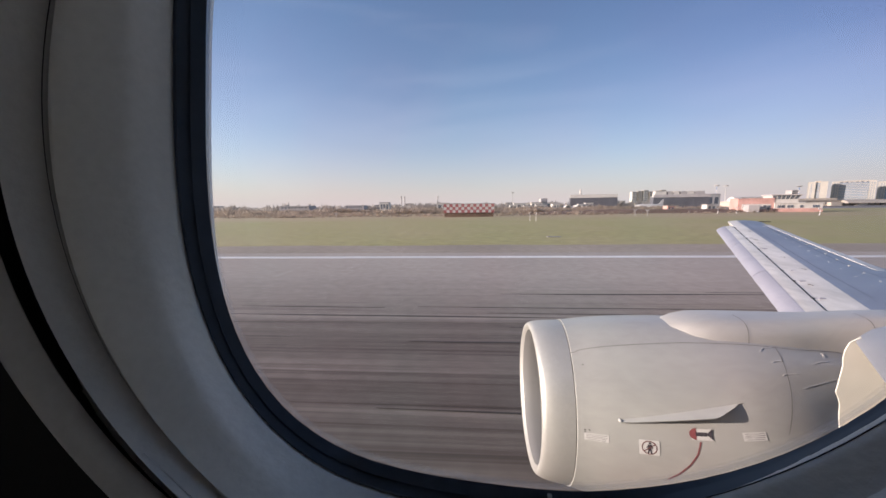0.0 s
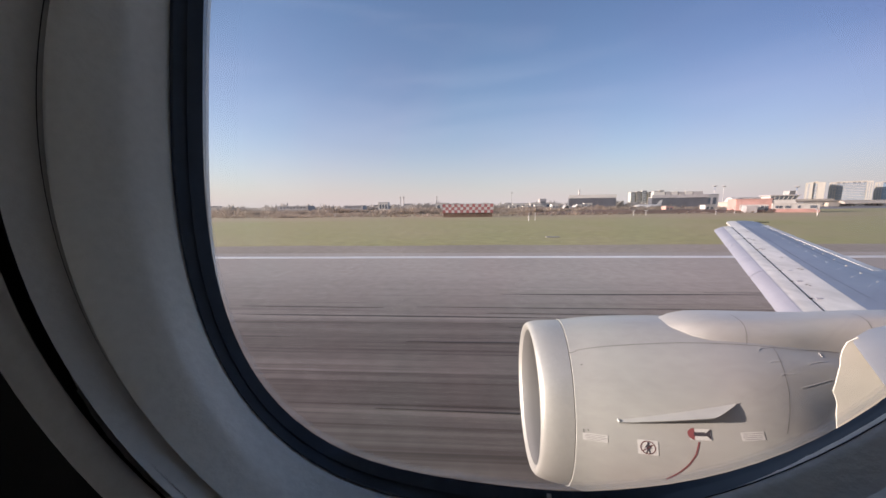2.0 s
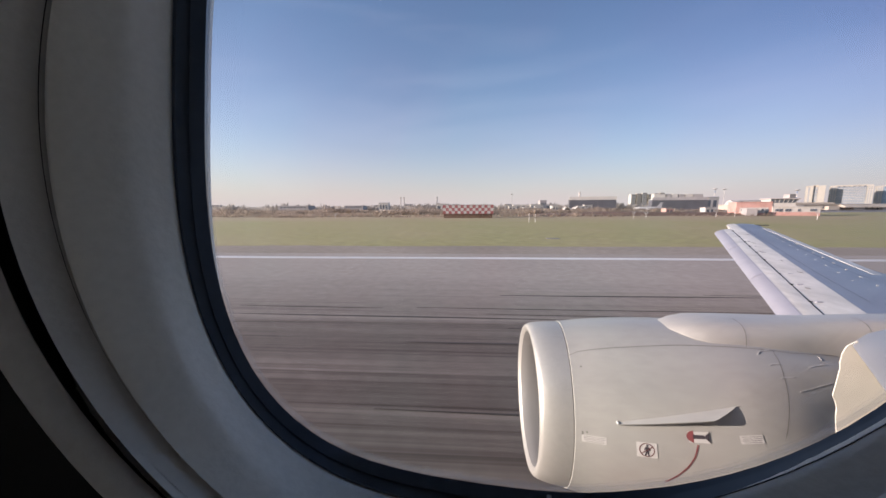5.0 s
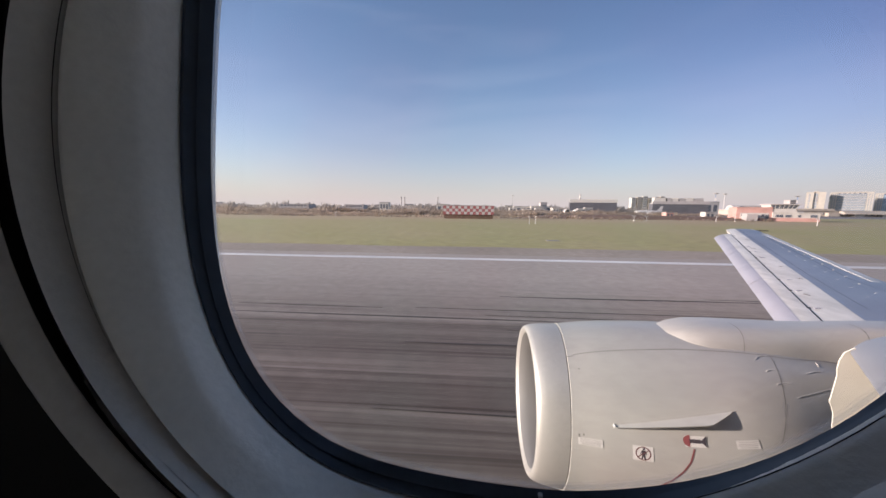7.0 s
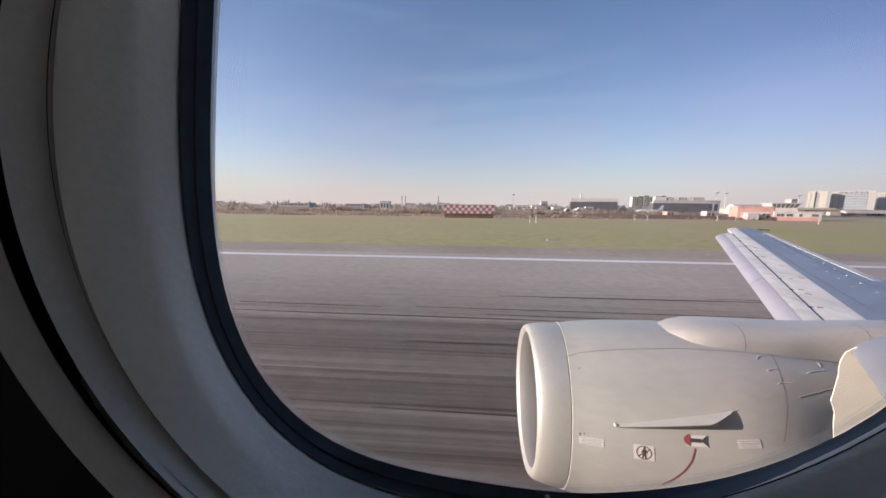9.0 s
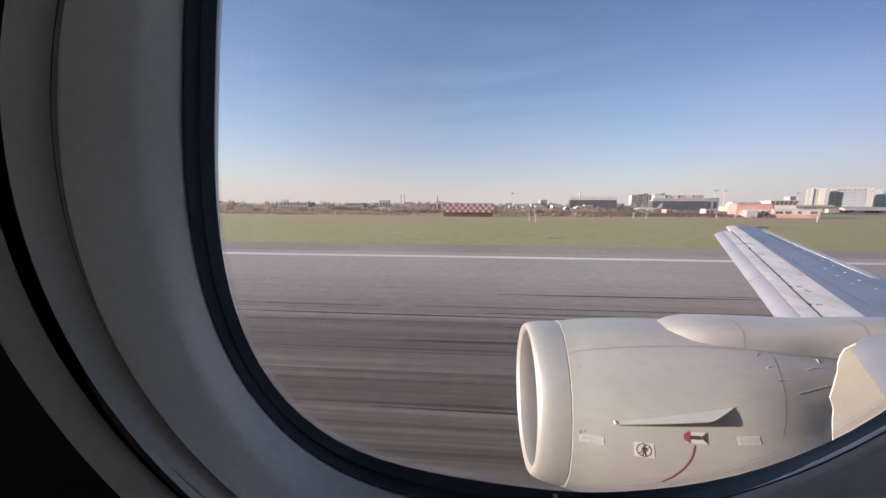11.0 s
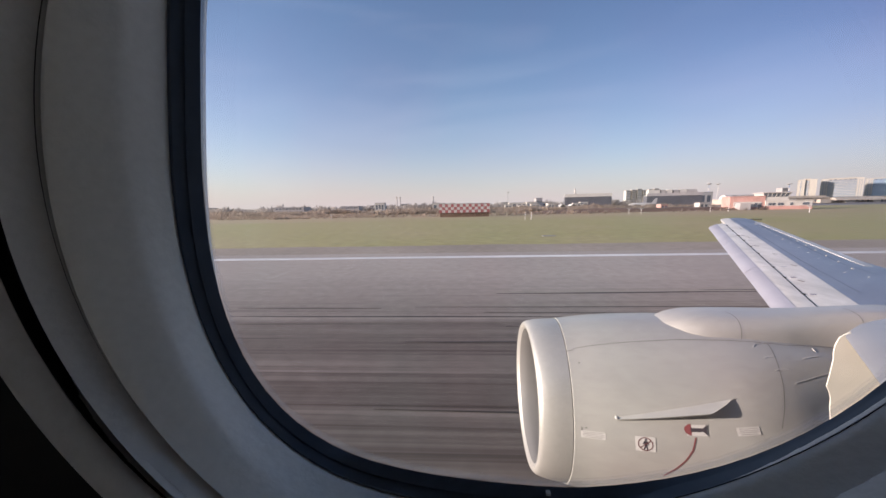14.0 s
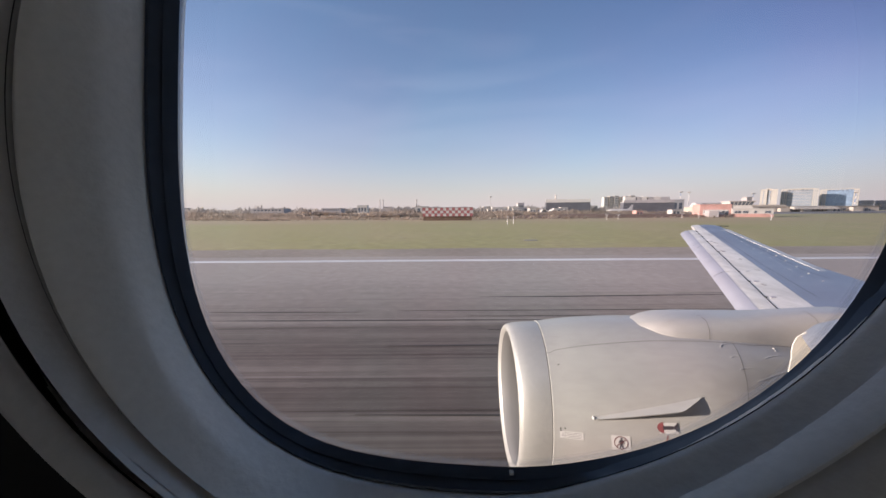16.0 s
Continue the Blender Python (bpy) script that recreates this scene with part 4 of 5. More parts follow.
M_sign_white = material("board_white", (0.62, 0.58, 0.55), 0.7, var=0.06, scale=0.6, fine=4.0)
M_yellow = material("sign_yellow", (0.80, 0.62, 0.02), 0.5, var=0.05, scale=1.0, fine=6.0)
M_grey_wall = material("grey_concrete", (0.46, 0.43, 0.42), 0.85, var=0.1, scale=0.2, fine=2.0)
M_roof = material("grey_roof", (0.40, 0.38, 0.37), 0.7, var=0.1, scale=0.2, fine=1.0)
M_window = material("window_glass", (0.15, 0.17, 0.20), 0.2, var=0.15, scale=0.3, fine=2.0)
M_curtain = material("blue_curtain_glass", (0.36, 0.50, 0.66), 0.15, metal=0.2, var=0.12, scale=0.08, fine=0.5)
M_office_glass = material("pale_office_glass", (0.26, 0.33, 0.41), 0.2, metal=0.1, var=0.12, scale=0.08, fine=0.5)
M_steel = material("galvanised_steel", (0.42, 0.42, 0.42), 0.5, metal=0.4, var=0.08)
M_blue_panel = material("blue_panel", (0.10, 0.24, 0.44), 0.6, var=0.08, scale=0.3, fine=2.0)
M_mast_blue = material("mast_blue", (0.10, 0.20, 0.40), 0.6, var=0.08, scale=0.3, fine=2.0)
M_hangar = material("hangar_doors", (0.13, 0.13, 0.145), 0.5, var=0.12, scale=0.1, fine=1.0)
M_scrub = material("bare_scrub", (0.60, 0.49, 0.40), 0.95, var=0.2, scale=0.05, fine=0.6)
# paler than bare wood: the haze of distance is put into this colour
M_woods = material("bare_woods_hazed", (0.64, 0.58, 0.53), 0.95, var=0.2, scale=0.03, fine=0.4)
for twig in (M_scrub, M_woods):
    tn, tl = twig.node_tree.nodes, twig.node_tree.links
    lit, leak = tn["Principled BSDF"], tn.new("ShaderNodeBsdfTranslucent")
    both, end = tn.new("ShaderNodeMixShader"), tn["Material Output"]
    tl.new(lit.inputs["Base Color"].links[0].from_socket, leak.inputs["Color"])
    tl.new(lit.outputs["BSDF"], both.inputs[1])
    tl.new(leak.outputs["BSDF"], both.inputs[2])
    tl.new(both.outputs["Shader"], end.inputs["Surface"])
M_earth = material("bare_earth", (0.22, 0.14, 0.10), 0.95, var=0.15, scale=0.1, fine=1.0)


def building(name, x, y, w, d, h, wall, label, category="building", floors=0, cols=0, roof=M_roof, wmat=M_window, group="", strips=False, win_h=0.5, margin=0.06, yaw=0.0):
    """A block on the ground; x, y is the near left corner of its face towards the runway."""
    ob = thing(name, spot(x, y, 0, 0, 0, yaw), label, category, group)
    part("wall", box_bm(0, 0, -0.3, w, d, h), wall, ob)
    part("roof", box_bm(-0.25, -0.25, h, w + 0.25, d + 0.25, h + max(0.25, 0.03 * h)), roof, ob)
    fh = h / max(1, floors)
    for f in range(floors):
        z0 = f * fh + fh * (1 - win_h) * 0.55
        if strips or not cols:
            part("window", box_bm(w * margin, -0.06, z0, w * (1 - margin), 0.1, z0 + fh * win_h), wmat, ob)
        else:
            cw = w * (1 - 2 * margin) / cols
            for c in range(cols):
                x0 = w * margin + c * cw
                part("window", box_bm(x0 + cw * 0.2, -0.06, z0, x0 + cw * 0.8, 0.1, z0 + fh * win_h), wmat, ob)
    return ob


# chequered equipment building
hut = thing("equipment_building", spot(-49.7, 128, 0) @ Matrix.Diagonal((1.1, 1, 1.12, 1)), "long low building painted in red and white checks", "building")
part("wall", box_bm(0, 0, 1.5, 18.7, 3.2, 4.7), M_sign_red, hut)
part("plinth", box_bm(0.3, 0.3, 0, 18.4, 3.0, 1.5), M_earth, hut)
part("roof", box_bm(-0.1, -0.1, 4.7, 18.8, 3.3, 4.85), M_roof, hut)
square = {}
for key, mat in (("white", M_sign_white), ("red", M_sign_red)):
    square[key] = mesh_of(box_bm(0.02, -0.05, 0.02, 1.08, 0.0, 1.01), key)
    square[key].materials.append(mat)
for r in range(3):
    for c in range(17):
        sq = part("check_panel", square["white" if (r + c) % 2 else "red"], None, hut)
        sq.location = (c * 1.1, 0, 1.55 + r * 1.04)

# control building with a glazed cab
ctrl = thing("control_building", spot(86.0, 155.0, 0, 0, 0, -16) @ Matrix.Diagonal((1.53, 1.5, 1.4, 1)), "faded red and white airfield building with a glazed cab", "building")
part("wall", box_bm(0.00, 0, -0.2, 8.47, 5, 4.3), M_pink, ctrl, "faded red two-storey wing")
part("roof", box_bm(-0.12, -0.15, 4.3, 8.55, 5.1, 4.5), M_pink, ctrl)
part("wall", box_bm(8.47, -0.4, -0.2, 18.92, 4.6, 2.75), M_white_wall, ctrl, "white painted single-storey wing")
part("roof", box_bm(8.38, -0.6, 2.75, 19.09, 4.8, 2.9), M_white_wall, ctrl)
part("stripe", box_bm(8.47, -0.46, -0.2, 18.97, -0.4, 1.15), M_pink, ctrl, "faded red painted lower band")
part("white_patch", box_bm(0.9, -0.06, 0.9, 7.7, 0.0, 2.6), M_white_wall, ctrl)
part("annex", box_bm(1.33, -3.0, -0.2, 3.82, -0.06, 2.3), M_grey_wall, ctrl, "small grey lean-to shed")
part("door", box_bm(6.89, -0.08, 0, 7.72, 0.0, 2.1), M_window, ctrl)
for c in range(4):
    part("window", box_bm(1.2 + c * 1.6, -0.12, 1.5, 1.9 + c * 1.6, -0.06, 2.2), M_window, ctrl)
for wx, ww in ((9.1, 0.7), (10.0, 0.7), (11.3, 1.3), (14.1, 0.6), (16.8, 1.4)):
    part("window", box_bm(wx, -0.5, 1.35, wx + ww, -0.4, 2.15), M_window, ctrl)
cab = part("cab", loft([[(8.1, 0.2, 2.9), (13.8, 0.2, 2.9), (13.8, 4.4, 2.9), (8.1, 4.4, 2.9)], [(8.1, 0.2, 4.0), (13.8, 0.2, 4.0), (13.8, 4.4, 4.0), (8.1, 4.4, 4.0)], [(7.8, -0.2, 5.3), (14.3, -0.2, 5.3), (14.3, 4.8, 5.3), (7.8, 4.8, 5.3)]], cap=True), M_white_wall, ctrl, "white cab with outward leaning windows")
for c in range(6):
    p, q = 8.2 + c * 0.93, 7.95 + c * 1.06
    part("window", loft([[(p, 0.13, 4.1), (p + 0.70, 0.13, 4.1), (p + 0.70, 0.25, 4.1), (p, 0.25, 4.1)], [(q, -0.2, 5.2), (q + 0.78, -0.2, 5.2), (q + 0.78, 0.0, 5.2), (q, 0.0, 5.2)]], cap=True), M_window, cab)
part("cab_roof", box_bm(7.55, -0.6, 5.3, 14.52, 5.0, 5.6), M_grey_wall, ctrl)

building("equipment_hut", 94.4, 185, 5.0, 4.0, 3.6, M_white_wall, "small white hut with a red band on the grass", "hut", 1, 2)
building("equipment_hut", 72.0, 183, 4.0, 4.0, 3.2, M_pink, "small faded red hut on the grass", "hut", 1, 2)


def light_stand(x, y, h, lamps, label):
    ob = thing("approach_light_stand", spot(x, y, 0), label, "light stand", "light stands on the grass")
    part("post", cyl_bm((0, 0, 0), 0.09, 0.07, h, 8), M_sign_white, ob)
    part("crossbar", box_bm(-0.55, -0.05, h - 0.12, 0.55, 0.05, h), M_sign_white, ob)
    for k in range(lamps):
        part("lamp", cyl_bm((-0.45 + 0.9 * k / max(1, lamps - 1), 0, h), 0.14, 0.17, 0.3, 10), M_steel, ob)
    return ob


for x, y, h in ((21.7, 120, 2.0), (26.7, 121, 1.9), (58.3, 130, 2.2), (66.1, 131, 2.2), (68.2, 104, 2.0), (147.0, 112, 2.6), (-95.0, 128, 1.8)):
    light_stand(x, y, h, 2, "white painted light stand on the grass")
for x in (-23.3, -21.6):
    mast = thing("antenna_post", spot(x, 87, 0), "thin pale antenna post on the grass", "post", "antenna posts")
    part("post", cyl_bm((0, 0, 0), 0.08, 0.06, 2.1, 8), M_sign_white, mast)
    part("cap", cyl_bm((0, 0, 2.1), 0.11, 0.02, 0.2, 8), M_sign_white, mast)


def airfield_sign(x, y, w, h, label):
    ob = thing("airfield_sign", spot(x, y, 0, 0, 0, 6), label, "sign", "yellow airfield signs")
    part("panel", box_bm(0, 0, 0.25, w, 0.22, 0.25 + h, bevel=0.03), M_yellow, ob)
    for k in (0.12, 0.88):
        part("leg", box_bm(w * k - 0.05, 0.06, 0, w * k + 0.05, 0.16, 0.27), M_steel, ob)
    part("base_slab", box_bm(-0.4, -0.4, 0, w + 0.4, 0.7, 0.06), M_apron, ob)
    return ob


for x, y in ((46.0, 52.0), (110.0, 60.0)):
    airfield_sign(x, y, 2.1, 0.75, "bright yellow airfield sign on short legs in the grass")
# low lids and marker blocks in the grass
for x, y in ((14.0, 35.2), (-30.0, 40.0)):
    lid = thing("inspection_cover", spot(x, y, 0), "pale concrete inspection cover in the grass", "cover", "covers in the grass")
    part("slab", box_bm(-0.8, -0.5, -0.1, 0.8, 0.5, 0.07, bevel=0.02), M_apron, lid)

# striped shacks
for x, y in ((330, 205), (346, 212)):
    sh = thing("striped_shack", spot(x, y, 0), "low red and white striped equipment shack", "shack", "striped shacks")
    for k in range(5):
        part("stripe", box_bm(0, 0, k * 0.6, 9, 4, k * 0.6 + 0.6), M_sign_red if k % 2 == 0 else M_sign_white, sh)
    part("roof", box_bm(-0.2, -0.2, 3.0, 9.2, 4.2, 3.15), M_roof, sh)

# hangars, sheds and halls
h1 = building("hangar", 116, 478, 64, 9, 16.6, M_hangar, "long hangar with dark doors under a pale roof", "hangar", 1, 2, roof=M_white_wall, wmat=M_hangar, win_h=0.85, margin=0.01, yaw=-8)
h2 = building("hangar", 172, 370, 55, 9, 12.6, M_hangar, "large grey hangar with a long dark front", "hangar", 1, 3, roof=M_white_wall, wmat=M_hangar, win_h=0.72, margin=0.02, yaw=-8)
part("fascia", box_bm(-0.4, -0.6, 15.6, 64.4, 0.0, 20.4), M_white_wall, h1, "pale fascia under the roof")
part("fascia", box_bm(-0.4, -0.6, 12.0, 55.4, 0.0, 15.4), M_grey_wall, h2, "pale fascia under the roof")
for k, (p, q) in enumerate(((1.5, 13), (14.5, 19.5), (20, 25.5), (27, 32.5), (33, 40), (40.5, 50))):
    part("roof_box", box_bm(p, 0.5, 12.9, q, 7, 18.9 - 0.3 * (k % 2)), M_roof if k in (1, 3, 5) else M_white_wall, h2)
building("store_hall", 251, 400, 15.5, 8, 16, M_white_wall, "plain white hall beside the apron", "building", 1, 2)
building("shed", 26, 430, 60, 8, 8.5, M_white_wall, "low white shed with a flat roof", "shed", 1, 8)
building("shed", 66.5, 450, 9, 9, 14.5, M_grey_wall, "grey shed with dark openings", "shed", 1, 3)
building("shed", 48.0, 424, 14, 5, 9.2, M_white_wall, "low white shed with a flat roof", "shed", 1, 8)
building("shed", -73, 360, 13.2, 8, 9.2, M_white_wall, "small white block among bare scrub", "shed", 1, 2)
building("shed", -159.2, 430, 13.7, 9, 12.2, M_white_wall, "small white block among bare scrub", "shed", 1, 3)
building("grey_block", -299, 420, 43.5, 20, 8.6, M_grey_wall, "low grey block at the edge of the field", "building", 2, 8)
building("grey_block", -228, 480, 30, 20, 9, M_grey_wall, "low grey block at the edge of the field", "building", 2, 8)

shed_rng = random.Random(21)
for k in range(9):
    building("shed", 18 + k * 10.5 + shed_rng.uniform(-3, 3), 395 + shed_rng.uniform(-30, 20), shed_rng.uniform(5, 11), 5, shed_rng.uniform(4.5, 8.0), shed_rng.choice((M_white_wall, M_white_wall, M_beige, M_grey_wall)), "small pale shed at the edge of the apron", "shed", 1, 2, group="small sheds")

# terminal with its rounded roofs
term = thing("terminal", spot(309, 432, 0, 0, 0, -4), "long low beige terminal with rounded halls", "building")
part("wall", box_bm(0, 0, 0, 230, 40, 6.6), M_beige, term)
part("roof", box_bm(-1, -1.5, 6.6, 231, 41, 7.3), M_beige, term)
part("upper_hall", box_bm(58, 6, 7.3, 120, 36, 9.6), M_beige, term)


def vault(x0, x1, y0, y1, z0, rise, n=10):
    rows = []
    for k in range(n + 1):
        a = math.pi * k / n
        y = (y0 + y1) / 2 - (y1 - y0) / 2 * math.cos(a)
        rows.append([(x0, y, z0), (x0 + 1.5, y, z0 + rise * math.sin(a) + 0.01), (x1 - 1.5, y, z0 + rise * math.sin(a) + 0.01), (x1, y, z0)])
    return loft(rows, closed=False)


part("vault", vault(0, 11.5, 1, 16, 7.0, 6.0), M_white_wall, term)
part("vault", vault(12, 60, 2, 30, 7.0, 6.0), M_beige, term)
part("vault", vault(118, 176, -8, 26, 3.0, 4.6), M_beige, term)
term_rng = random.Random(5)
for k in range(34):
    x0, w = 4 + k * 6.5 + term_rng.uniform(-0.8, 0.8), term_rng.choice((1.4, 2.6, 4.2))
    part("window", box_bm(x0, -0.2, term_rng.choice((0.4, 1.8)), x0 + w, 0.1, term_rng.choice((3.2, 4.4))), M_window, term)
for k in range(7):
    x0 = 8 + k * 31 + term_rng.uniform(-4, 4)
    part("stair_hall", box_bm(x0, -5, 0, x0 + term_rng.uniform(5, 12), -0.3, term_rng.uniform(3.5, 5.8)), M_white_wall if k % 3 else M_beige, term)

# tall office blocks: white end towers and glazed middles
def office(x, y, w, h, floors, label, glass, group="office blocks"):
    ob = thing("office_block", spot(x, y, 0, 0, 0, -38), label, "building", group)
    tw, dp = w * 0.14, 12
    part("tower", box_bm(0, 0, 0, tw, dp, h), M_office_wall, ob, "white end tower")
    part("tower", box_bm(w - tw, 0, 0, w, dp, h), M_office_wall, ob, "white end tower")
    part("core", box_bm(tw, 1.2, 0, w - tw, dp - 1, h - 1), M_office_wall if glass is M_office_glass else M_curtain, ob)
    part("crown", box_bm(tw, 0.6, h - 1.0, w - tw, dp - 1, h + 0.6), M_office_wall, ob)
    fh = (h - 8) / floors
    for f in range(floors):
        z = 6 + f * fh
        part("glazing", box_bm(tw + 0.4, 0.7, z, w - tw - 0.4, 1.25, z + fh * 0.60), glass, ob)
        part("floor_band", box_bm(tw + 0.2, 0.45, z + fh * 0.62, w - tw - 0.2, 1.25, z + fh * 0.97), M_office_wall if glass is M_office_glass else M_office_glass, ob)
    for f in range(floors):
        z = 6 + f * fh
        for x0 in (tw * 0.2, tw * 0.6, w - tw * 0.8, w - tw * 0.4):
            part("window", box_bm(x0, -0.08, z, x0 + tw * 0.2, 0.1, z + fh * 0.5), M_office_glass, ob)
    n = int(w / 7)
    for k in range(n):
        xx = tw + (w - 2 * tw) * (k + 0.5) / n
        part("column", box_bm(xx - 0.5, -0.1, 0, xx + 0.5, 0.4, 6), M_office_wall, ob)
        part("crown_opening", box_bm(xx - 1.4, 0.45, h - 3.4, xx + 1.4, 0.7, h - 1.4), M_window, ob)
    return ob


ofa = thing("office_block", spot(606.6, 640, 0, 0, 0, -38), "slim white office tower with a shaded front", "building", "office blocks")
part("tower", box_bm(0, 0, 0, 8.4, 10, 43), M_office_wall, ofa)
part("tower", box_bm(14.6, 0, 0, 23, 10, 43), M_office_wall, ofa)
part("core", box_bm(8.4, 3, 0, 14.6, 9, 44.5), M_beige, ofa)
for f in range(14):
    part("glazing", box_bm(8.9, 2.4, 2 + f * 2.8, 14.1, 3.1, 3.6 + f * 2.8), M_office_glass, ofa)
    part("glazing", box_bm(2.2, -0.1, 2 + f * 2.8, 4.2, 0.1, 3.4 + f * 2.8), M_office_glass, ofa)
office(649.1, 640, 48.5, 43, 12, "broad white office block with rows of windows", M_office_glass)
office(729.1, 640, 48, 42, 12, "broad office block with a blue glass front", M_curtain)
building("grey_block", 590.0, 652, 11, 12, 28, M_grey_wall, "grey slab block behind the terminal", "building", 8, 0, strips=True)
for k, (x, w, h) in enumerate(((822, 26, 19), (858, 18, 19), (890, 24, 23))):
    ob = thing("round_tower", spot(x + w / 2, 640 + w / 2, 0), "rounded white office tower with ribbon windows", "building", "rounded towers")
    for f in range(7):
        part("floor_band", cyl_bm((0, 0, f * h / 7), w / 2, w / 2, h / 7 * 0.5, 24), M_white_wall, ob)
        part("glazing", cyl_bm((0, 0, f * h / 7 + h / 7 * 0.5), w / 2 - 0.4, w / 2 - 0.4, h / 7 * 0.5, 24), M_window, ob)
    part("roof", cyl_bm((0, 0, h), w / 2 - 0.3, w / 2 - 0.3, 0.8, 24), M_roof, ob)


def mast_tower(x, y, h, striped, label):
    ob = thing("light_mast", spot(x, y, 0), label, "mast", "apron masts")
    n = 6
    for k in range(n):
        part("section", cyl_bm((0, 0, h * k / n), 0.75 - 0.08 * k, 0.67 - 0.08 * k, h / n, 8), (M_mast_blue if k % 2 else M_sign_white) if striped else M_steel, ob)
    part("platform", cyl_bm((0, 0, h), 0.6, 3.2, 1.0, 10), M_steel, ob)
    part("lamp_ring", cyl_bm((0, 0, h + 1.0), 3.2, 3.2, 0.7, 10), M_grey_wall, ob)
    return ob


for x, y, h, s in ((352, 520, 31.5, True), (397, 560, 33, False), (472, 520, 28.5, True), (56, 640, 31, False), (668, 540, 30, True)):
    mast_tower(x, y, h, s, "tall apron mast with a ring of lamps")
chim = thing("chimney", spot(174, 600, 0), "slim industrial chimney on the skyline", "chimney")
part("stack", cyl_bm((0, 0, 0), 1.8, 1.3, 34, 12), M_grey_wall, chim)
part("band", cyl_bm((0, 0, 27), 1.48, 1.42, 4, 12), M_sign_white, chim)
for x, y, h in ((-170.2, 640, 25), (-164.3, 645, 25), (-95, 640, 24.5)):
    wt = thing("water_tower", spot(x, y, 0), "slim tower on the skyline", "tower", "skyline towers")
    part("shaft", cyl_bm((0, 0, 0), 1.0, 0.9, h, 10), M_grey_wall, wt)
    part("head", cyl_bm((0, 0, h), 1.0, 1.7, 3, 10), M_grey_wall, wt)


# threshold stripes and the exit behind, near the touchdown point
for k in range(8):
    marking("threshold_stripe", [(415, 2.5 + k * 2.6), (445, 2.5 + k * 2.6), (445, 4.1 + k * 2.6), (415, 4.1 + k * 2.6)], M_paint, 0.026, "long white painted threshold stripe")
slab("taxiway_2", 352, 31.0, 392, 420, -0.3, 0.03, M_shoulder, "grey asphalt taxiway towards the apron", "taxiway")
curve_strip("taxi_lead_line", [(372, 20), (372, 415)], 0.3, 0.044, M_yellow_line, "straight yellow taxiway centre line")

# parked aircraft on the far apron
def parked_jet(x, y, yaw, s, label):
    ob = thing("parked_aircraft", spot(x, y, 0, 0, 0, yaw), label, "aircraft", "parked aircraft")
    prof = [(-14, 0.1, 3.0), (-13, 0.9, 2.9), (-11, 1.6, 2.9), (-8, 1.8, 3.0), (6, 1.8, 3.0), (11, 1.2, 3.5), (15, 0.3, 4.0)]
    part("fuselage", loft([[(a * s, r * s * math.cos(2 * math.pi * i / 16), (z + r * math.sin(2 * math.pi * i / 16)) * s) for i in range(16)] for a, r, z in prof], cap=True), M_sign_white, ob, smooth=50)
    part("fin", plate([(9.5 * s, 0, 4.4 * s), (14.5 * s, 0, 4.4 * s), (15.5 * s, 0, 9.5 * s), (13.6 * s, 0, 9.5 * s)], (0, 1, 0), 0.25 * s), M_sign_white, ob)
    for sgn in (-1, 1):
        part("wing", plate([(-3 * s, sgn * 1.5 * s, 2.0 * s), (3 * s, sgn * 1.5 * s, 2.0 * s), (6.5 * s, sgn * 14 * s, 3.0 * s), (5.0 * s, sgn * 14 * s, 3.0 * s)], (0, 0, 1), 0.3 * s), M_sign_white, ob)
        part("engine", loft([[(a * s, (sgn * 5 + r * math.cos(2 * math.pi * i / 12)) * s, (1.2 + r * math.sin(2 * math.pi * i / 12)) * s) for i in range(12)] for a, r in ((-5, 0.8), (-4, 1.0), (-1, 0.6))], cap=True), M_sign_white, ob)
    part("wheel", cyl_bm((-9 * s, 0, 0), 0.3 * s, 0.3 * s, 1.6 * s, 8), M_dark, ob)
    part("wheel", cyl_bm((1 * s, 0, 0), 0.5 * s, 0.5 * s, 1.6 * s, 8), M_dark, ob)
    return ob


def shelter(x, y):
    """A small arched hall with a dark mouth."""
    ob = thing("arched_shelter", spot(x, y, 0), "small white arched shelter with a dark mouth", "shelter", "arched shelters")
    rows = []
    for k in range(13):
        a = math.pi * k / 12
        c, q = -math.cos(a), math.sin(a)
        rows.append([(4 * c, 0, 5.2 * q), (4 * c, 12, 5.2 * q), (3.5 * c, 12, 4.7 * q), (3.5 * c, 0, 4.7 * q)])
    part("shell", loft(rows, cap=True), M_white_wall, ob, smooth=40)
    part("door", box_bm(-2.6, 1.0, 0, 2.6, 1.3, 3.4), M_window, ob)
    return ob


for k in range(3):
    shelter(75.5 + k * 14, 360 + k * 6)
parked_jet(153, 345, 0, 1.0, "white parked airliner in front of the hangar")
parked_jet(98, 440, 175, 0.8, "white parked airliner on the far apron")

# distant town: low blocks along the skyline
rng = random.Random(11)
for k in range(44):
    x = -1150 + k * 48 + rng.uniform(-18, 18)
    y = rng.uniform(820, 1500)
    h = rng.choice((7, 9, 11, 14, 17)) * (1 + (y - 820) / 1700)
    if 520 < x * 800 / 900 < 1100:
        continue
    building("town_block", x * y / 900, y, rng.uniform(18, 46), 16, h, rng.choice((M_grey_wall, M_white_wall, M_beige, M_grey_wall)), "distant pale town block with rows of windows", "building", max(2, int(h / 3.2)), 0, group="town blocks", strips=True)
for k in range(7):
    building("apartment_slab", 462 + k * 16.5, 980, 13, 14, 43 + 2 * (k % 3), M_beige if k % 2 else M_white_wall, "distant pale apartment slab with window bands", "building", 9, 0, group="apartment slabs", strips=True)
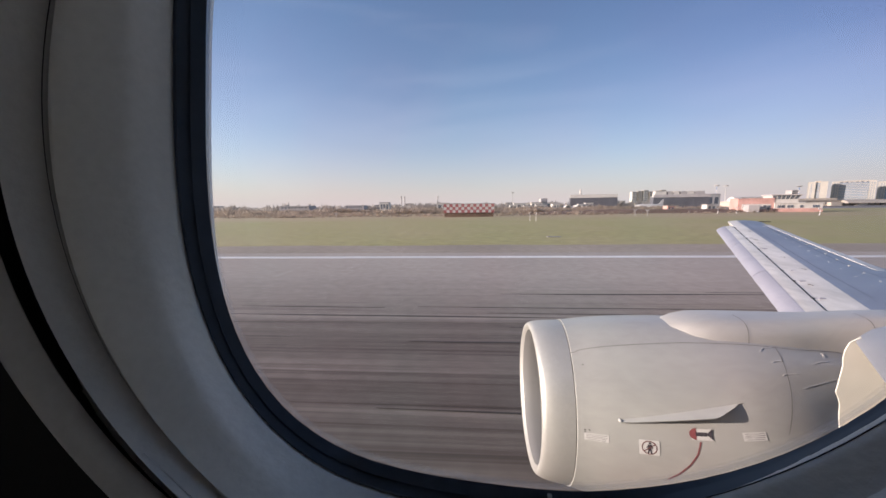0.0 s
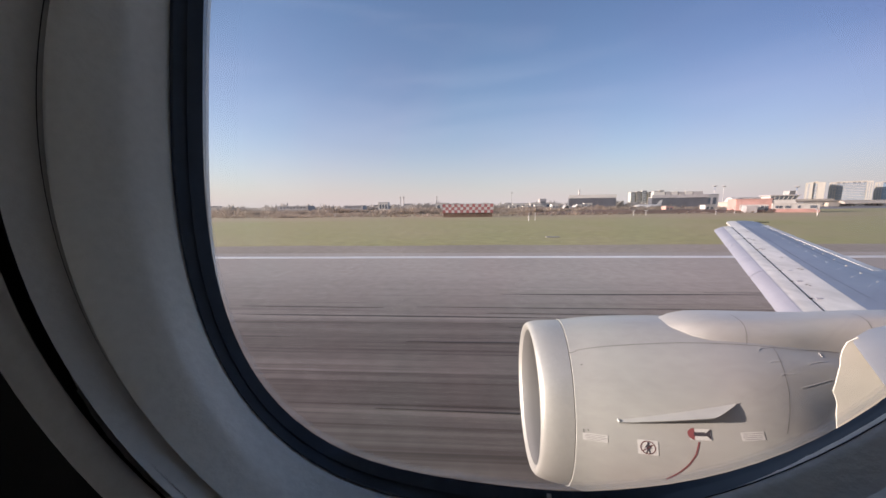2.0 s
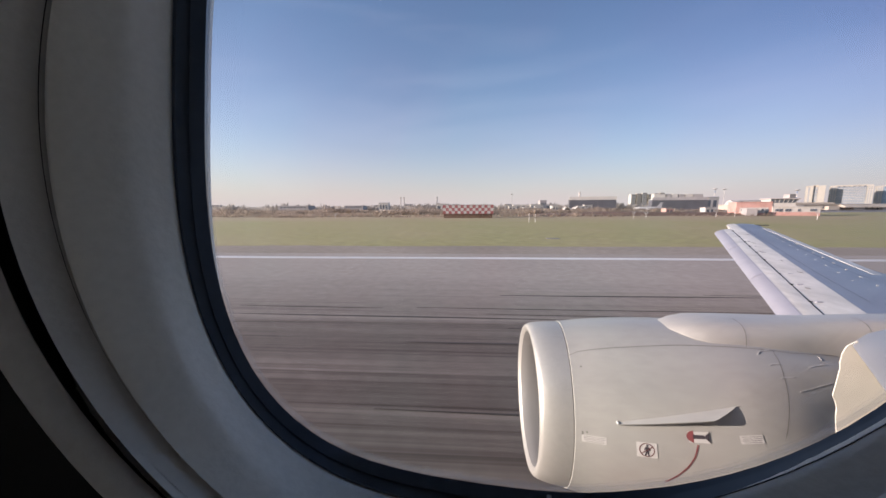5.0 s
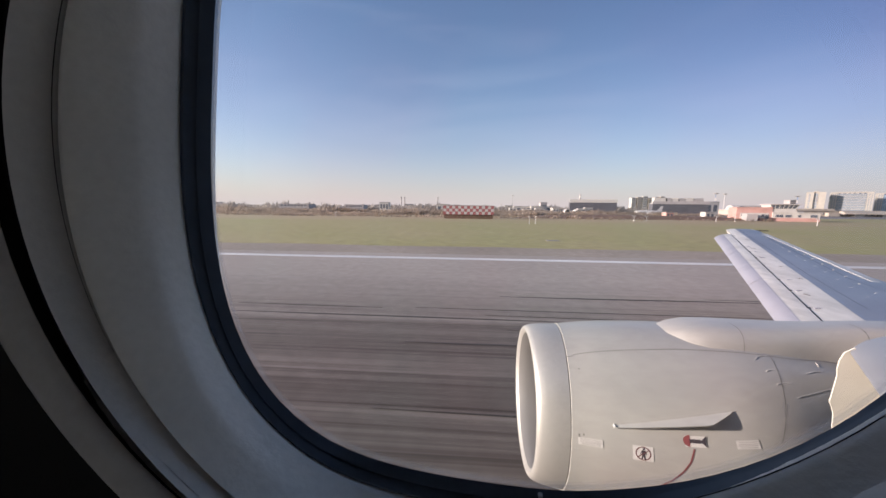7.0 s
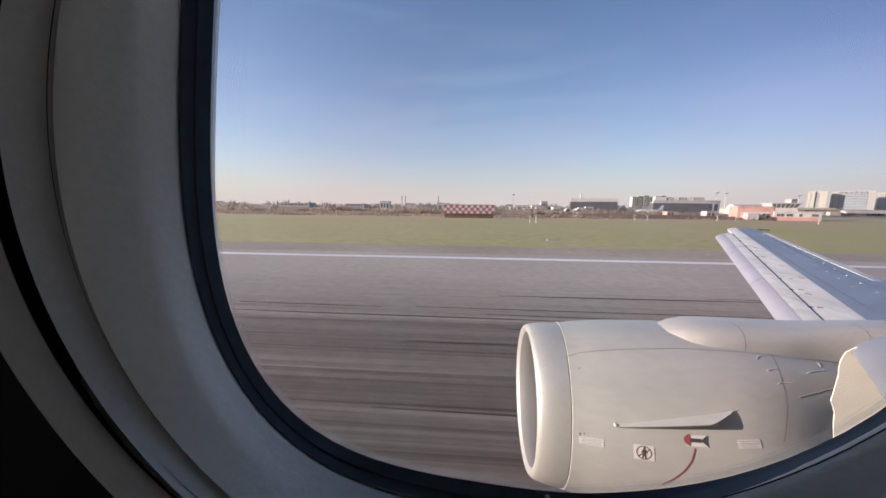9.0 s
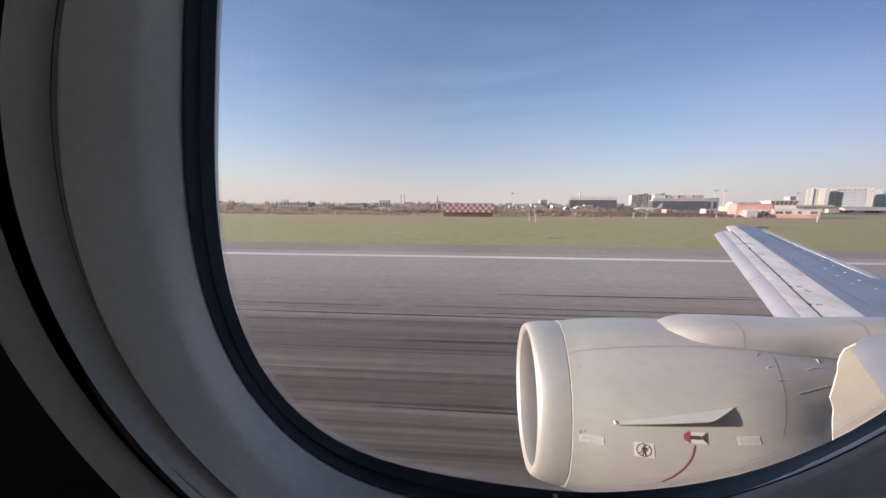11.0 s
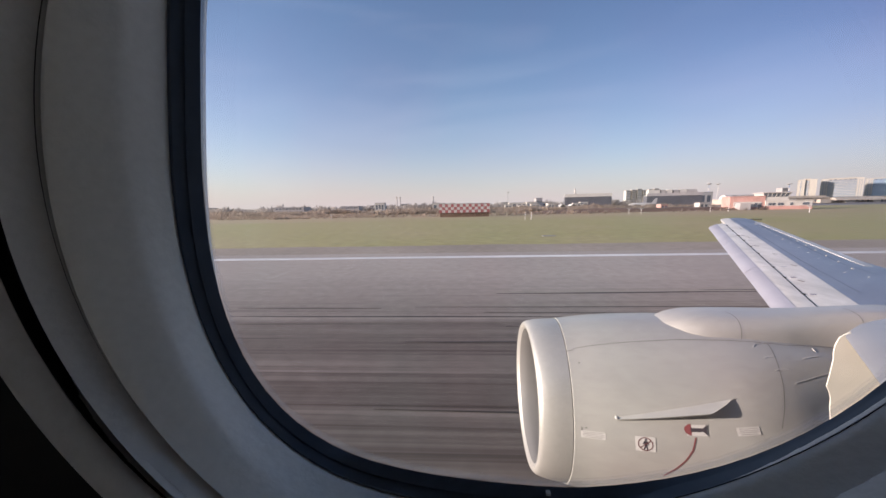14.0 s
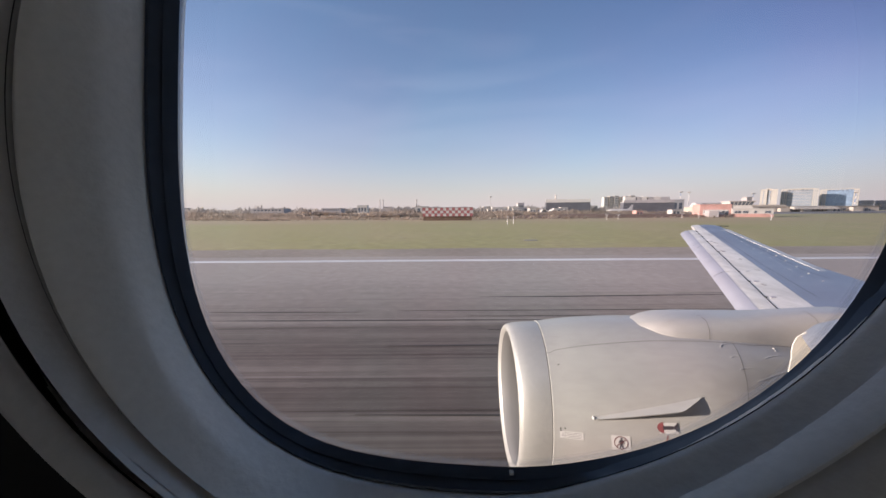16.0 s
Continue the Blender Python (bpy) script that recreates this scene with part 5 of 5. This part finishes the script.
# blue and white warehouse further back along the runway
wh = building("warehouse", 760, 330, 90, 30, 10, M_white_wall, "long white warehouse with a blue corner", "warehouse", 2, 14)
part("blue_corner", box_bm(-12, -2, 0, -0.3, 20, 14), M_blue_panel, wh)


# scrub and bare woods: many thin twigs
def thicket(name, count, xr, yr, hr, twigs, mat, label, seed, cx=1.0, hmod=None):
    rnd = random.Random(seed)
    verts, faces = [], []
    for _ in range(count):
        y = rnd.uniform(*yr)
        x = rnd.uniform(*xr) * (y / yr[1] if cx else 1)
        if noise.noise((x * 0.012, y * 0.02, seed)) < -0.12:
            continue
        h = rnd.uniform(*hr) * (0.75 + 0.6 * noise.noise((x * 0.03, y * 0.03, seed + 5)))
        for _ in range(twigs):
            a, r = rnd.uniform(0, 6.283), rnd.uniform(0.1, 0.55) * h
            lean = rnd.uniform(0.2, 1.0)
            bx, by = x + math.cos(a) * r * 0.35, y + math.sin(a) * r * 0.35
            tz = h * (1.05 - 0.45 * lean) * rnd.uniform(0.6, 1.0)
            tx, ty = x + math.cos(a) * r * (0.6 + lean), y + math.sin(a) * r * (0.6 + lean)
            w = 0.035 * h * rnd.uniform(0.5, 1.4)
            i = len(verts)
            bx, tx = bx + FIELD_X, tx + FIELD_X
            verts += [(bx - w, by, tz * 0.05), (bx + w, by + w, tz * 0.05), (tx + w * 1.6, ty, tz * 0.8), (tx, ty - w, tz)]
            faces += [(i, i + 1, i + 2), (i, i + 2, i + 3)]
    me = bpy.data.meshes.new(name)
    me.from_pydata(verts, [], faces)
    me.materials.append(mat)
    return tagged(new(name, me), label, "shrubs", kind="stuff")


thicket("scrub", 5200, (-330, 150), (190, 320), (2.8, 6.2), 13, M_scrub, "brown leafless scrub beyond the grass", 2)
thicket("scrub", 2400, (-260, 140), (138, 215), (1.0, 2.6), 14, M_scrub, "low brown scrub and dead weeds", 3)
thicket("scrub", 420, (55, 215), (250, 330), (2.5, 5.5), 13, M_scrub, "brown leafless bushes in front of the hangars", 9)
thicket("far_woods", 4000, (-1400, 560), (560, 900), (9, 21), 15, M_woods, "leafless woods along the skyline, paled for haze", 6)
mound_bm = bmesh.new()
bmesh.ops.create_grid(mound_bm, x_segments=40, y_segments=8, size=1)
for v in mound_bm.verts:
    x, y = v.co.x, v.co.y
    v.co = Vector((x * 60, y * 9, 2.4 * max(0, 1 - x * x) ** 0.6 * max(0, 1 - y * y) * (0.8 + 0.4 * noise.noise((x * 9, y * 3, 1))) - 0.02))
mound = new("earth_bank", mesh_of(mound_bm, "earth_bank", 60))
mound.data.materials.append(M_earth)
mound.location = (71, 160, 0)
tagged(mound, "low bank of bare brown earth", "earth bank", kind="structure")
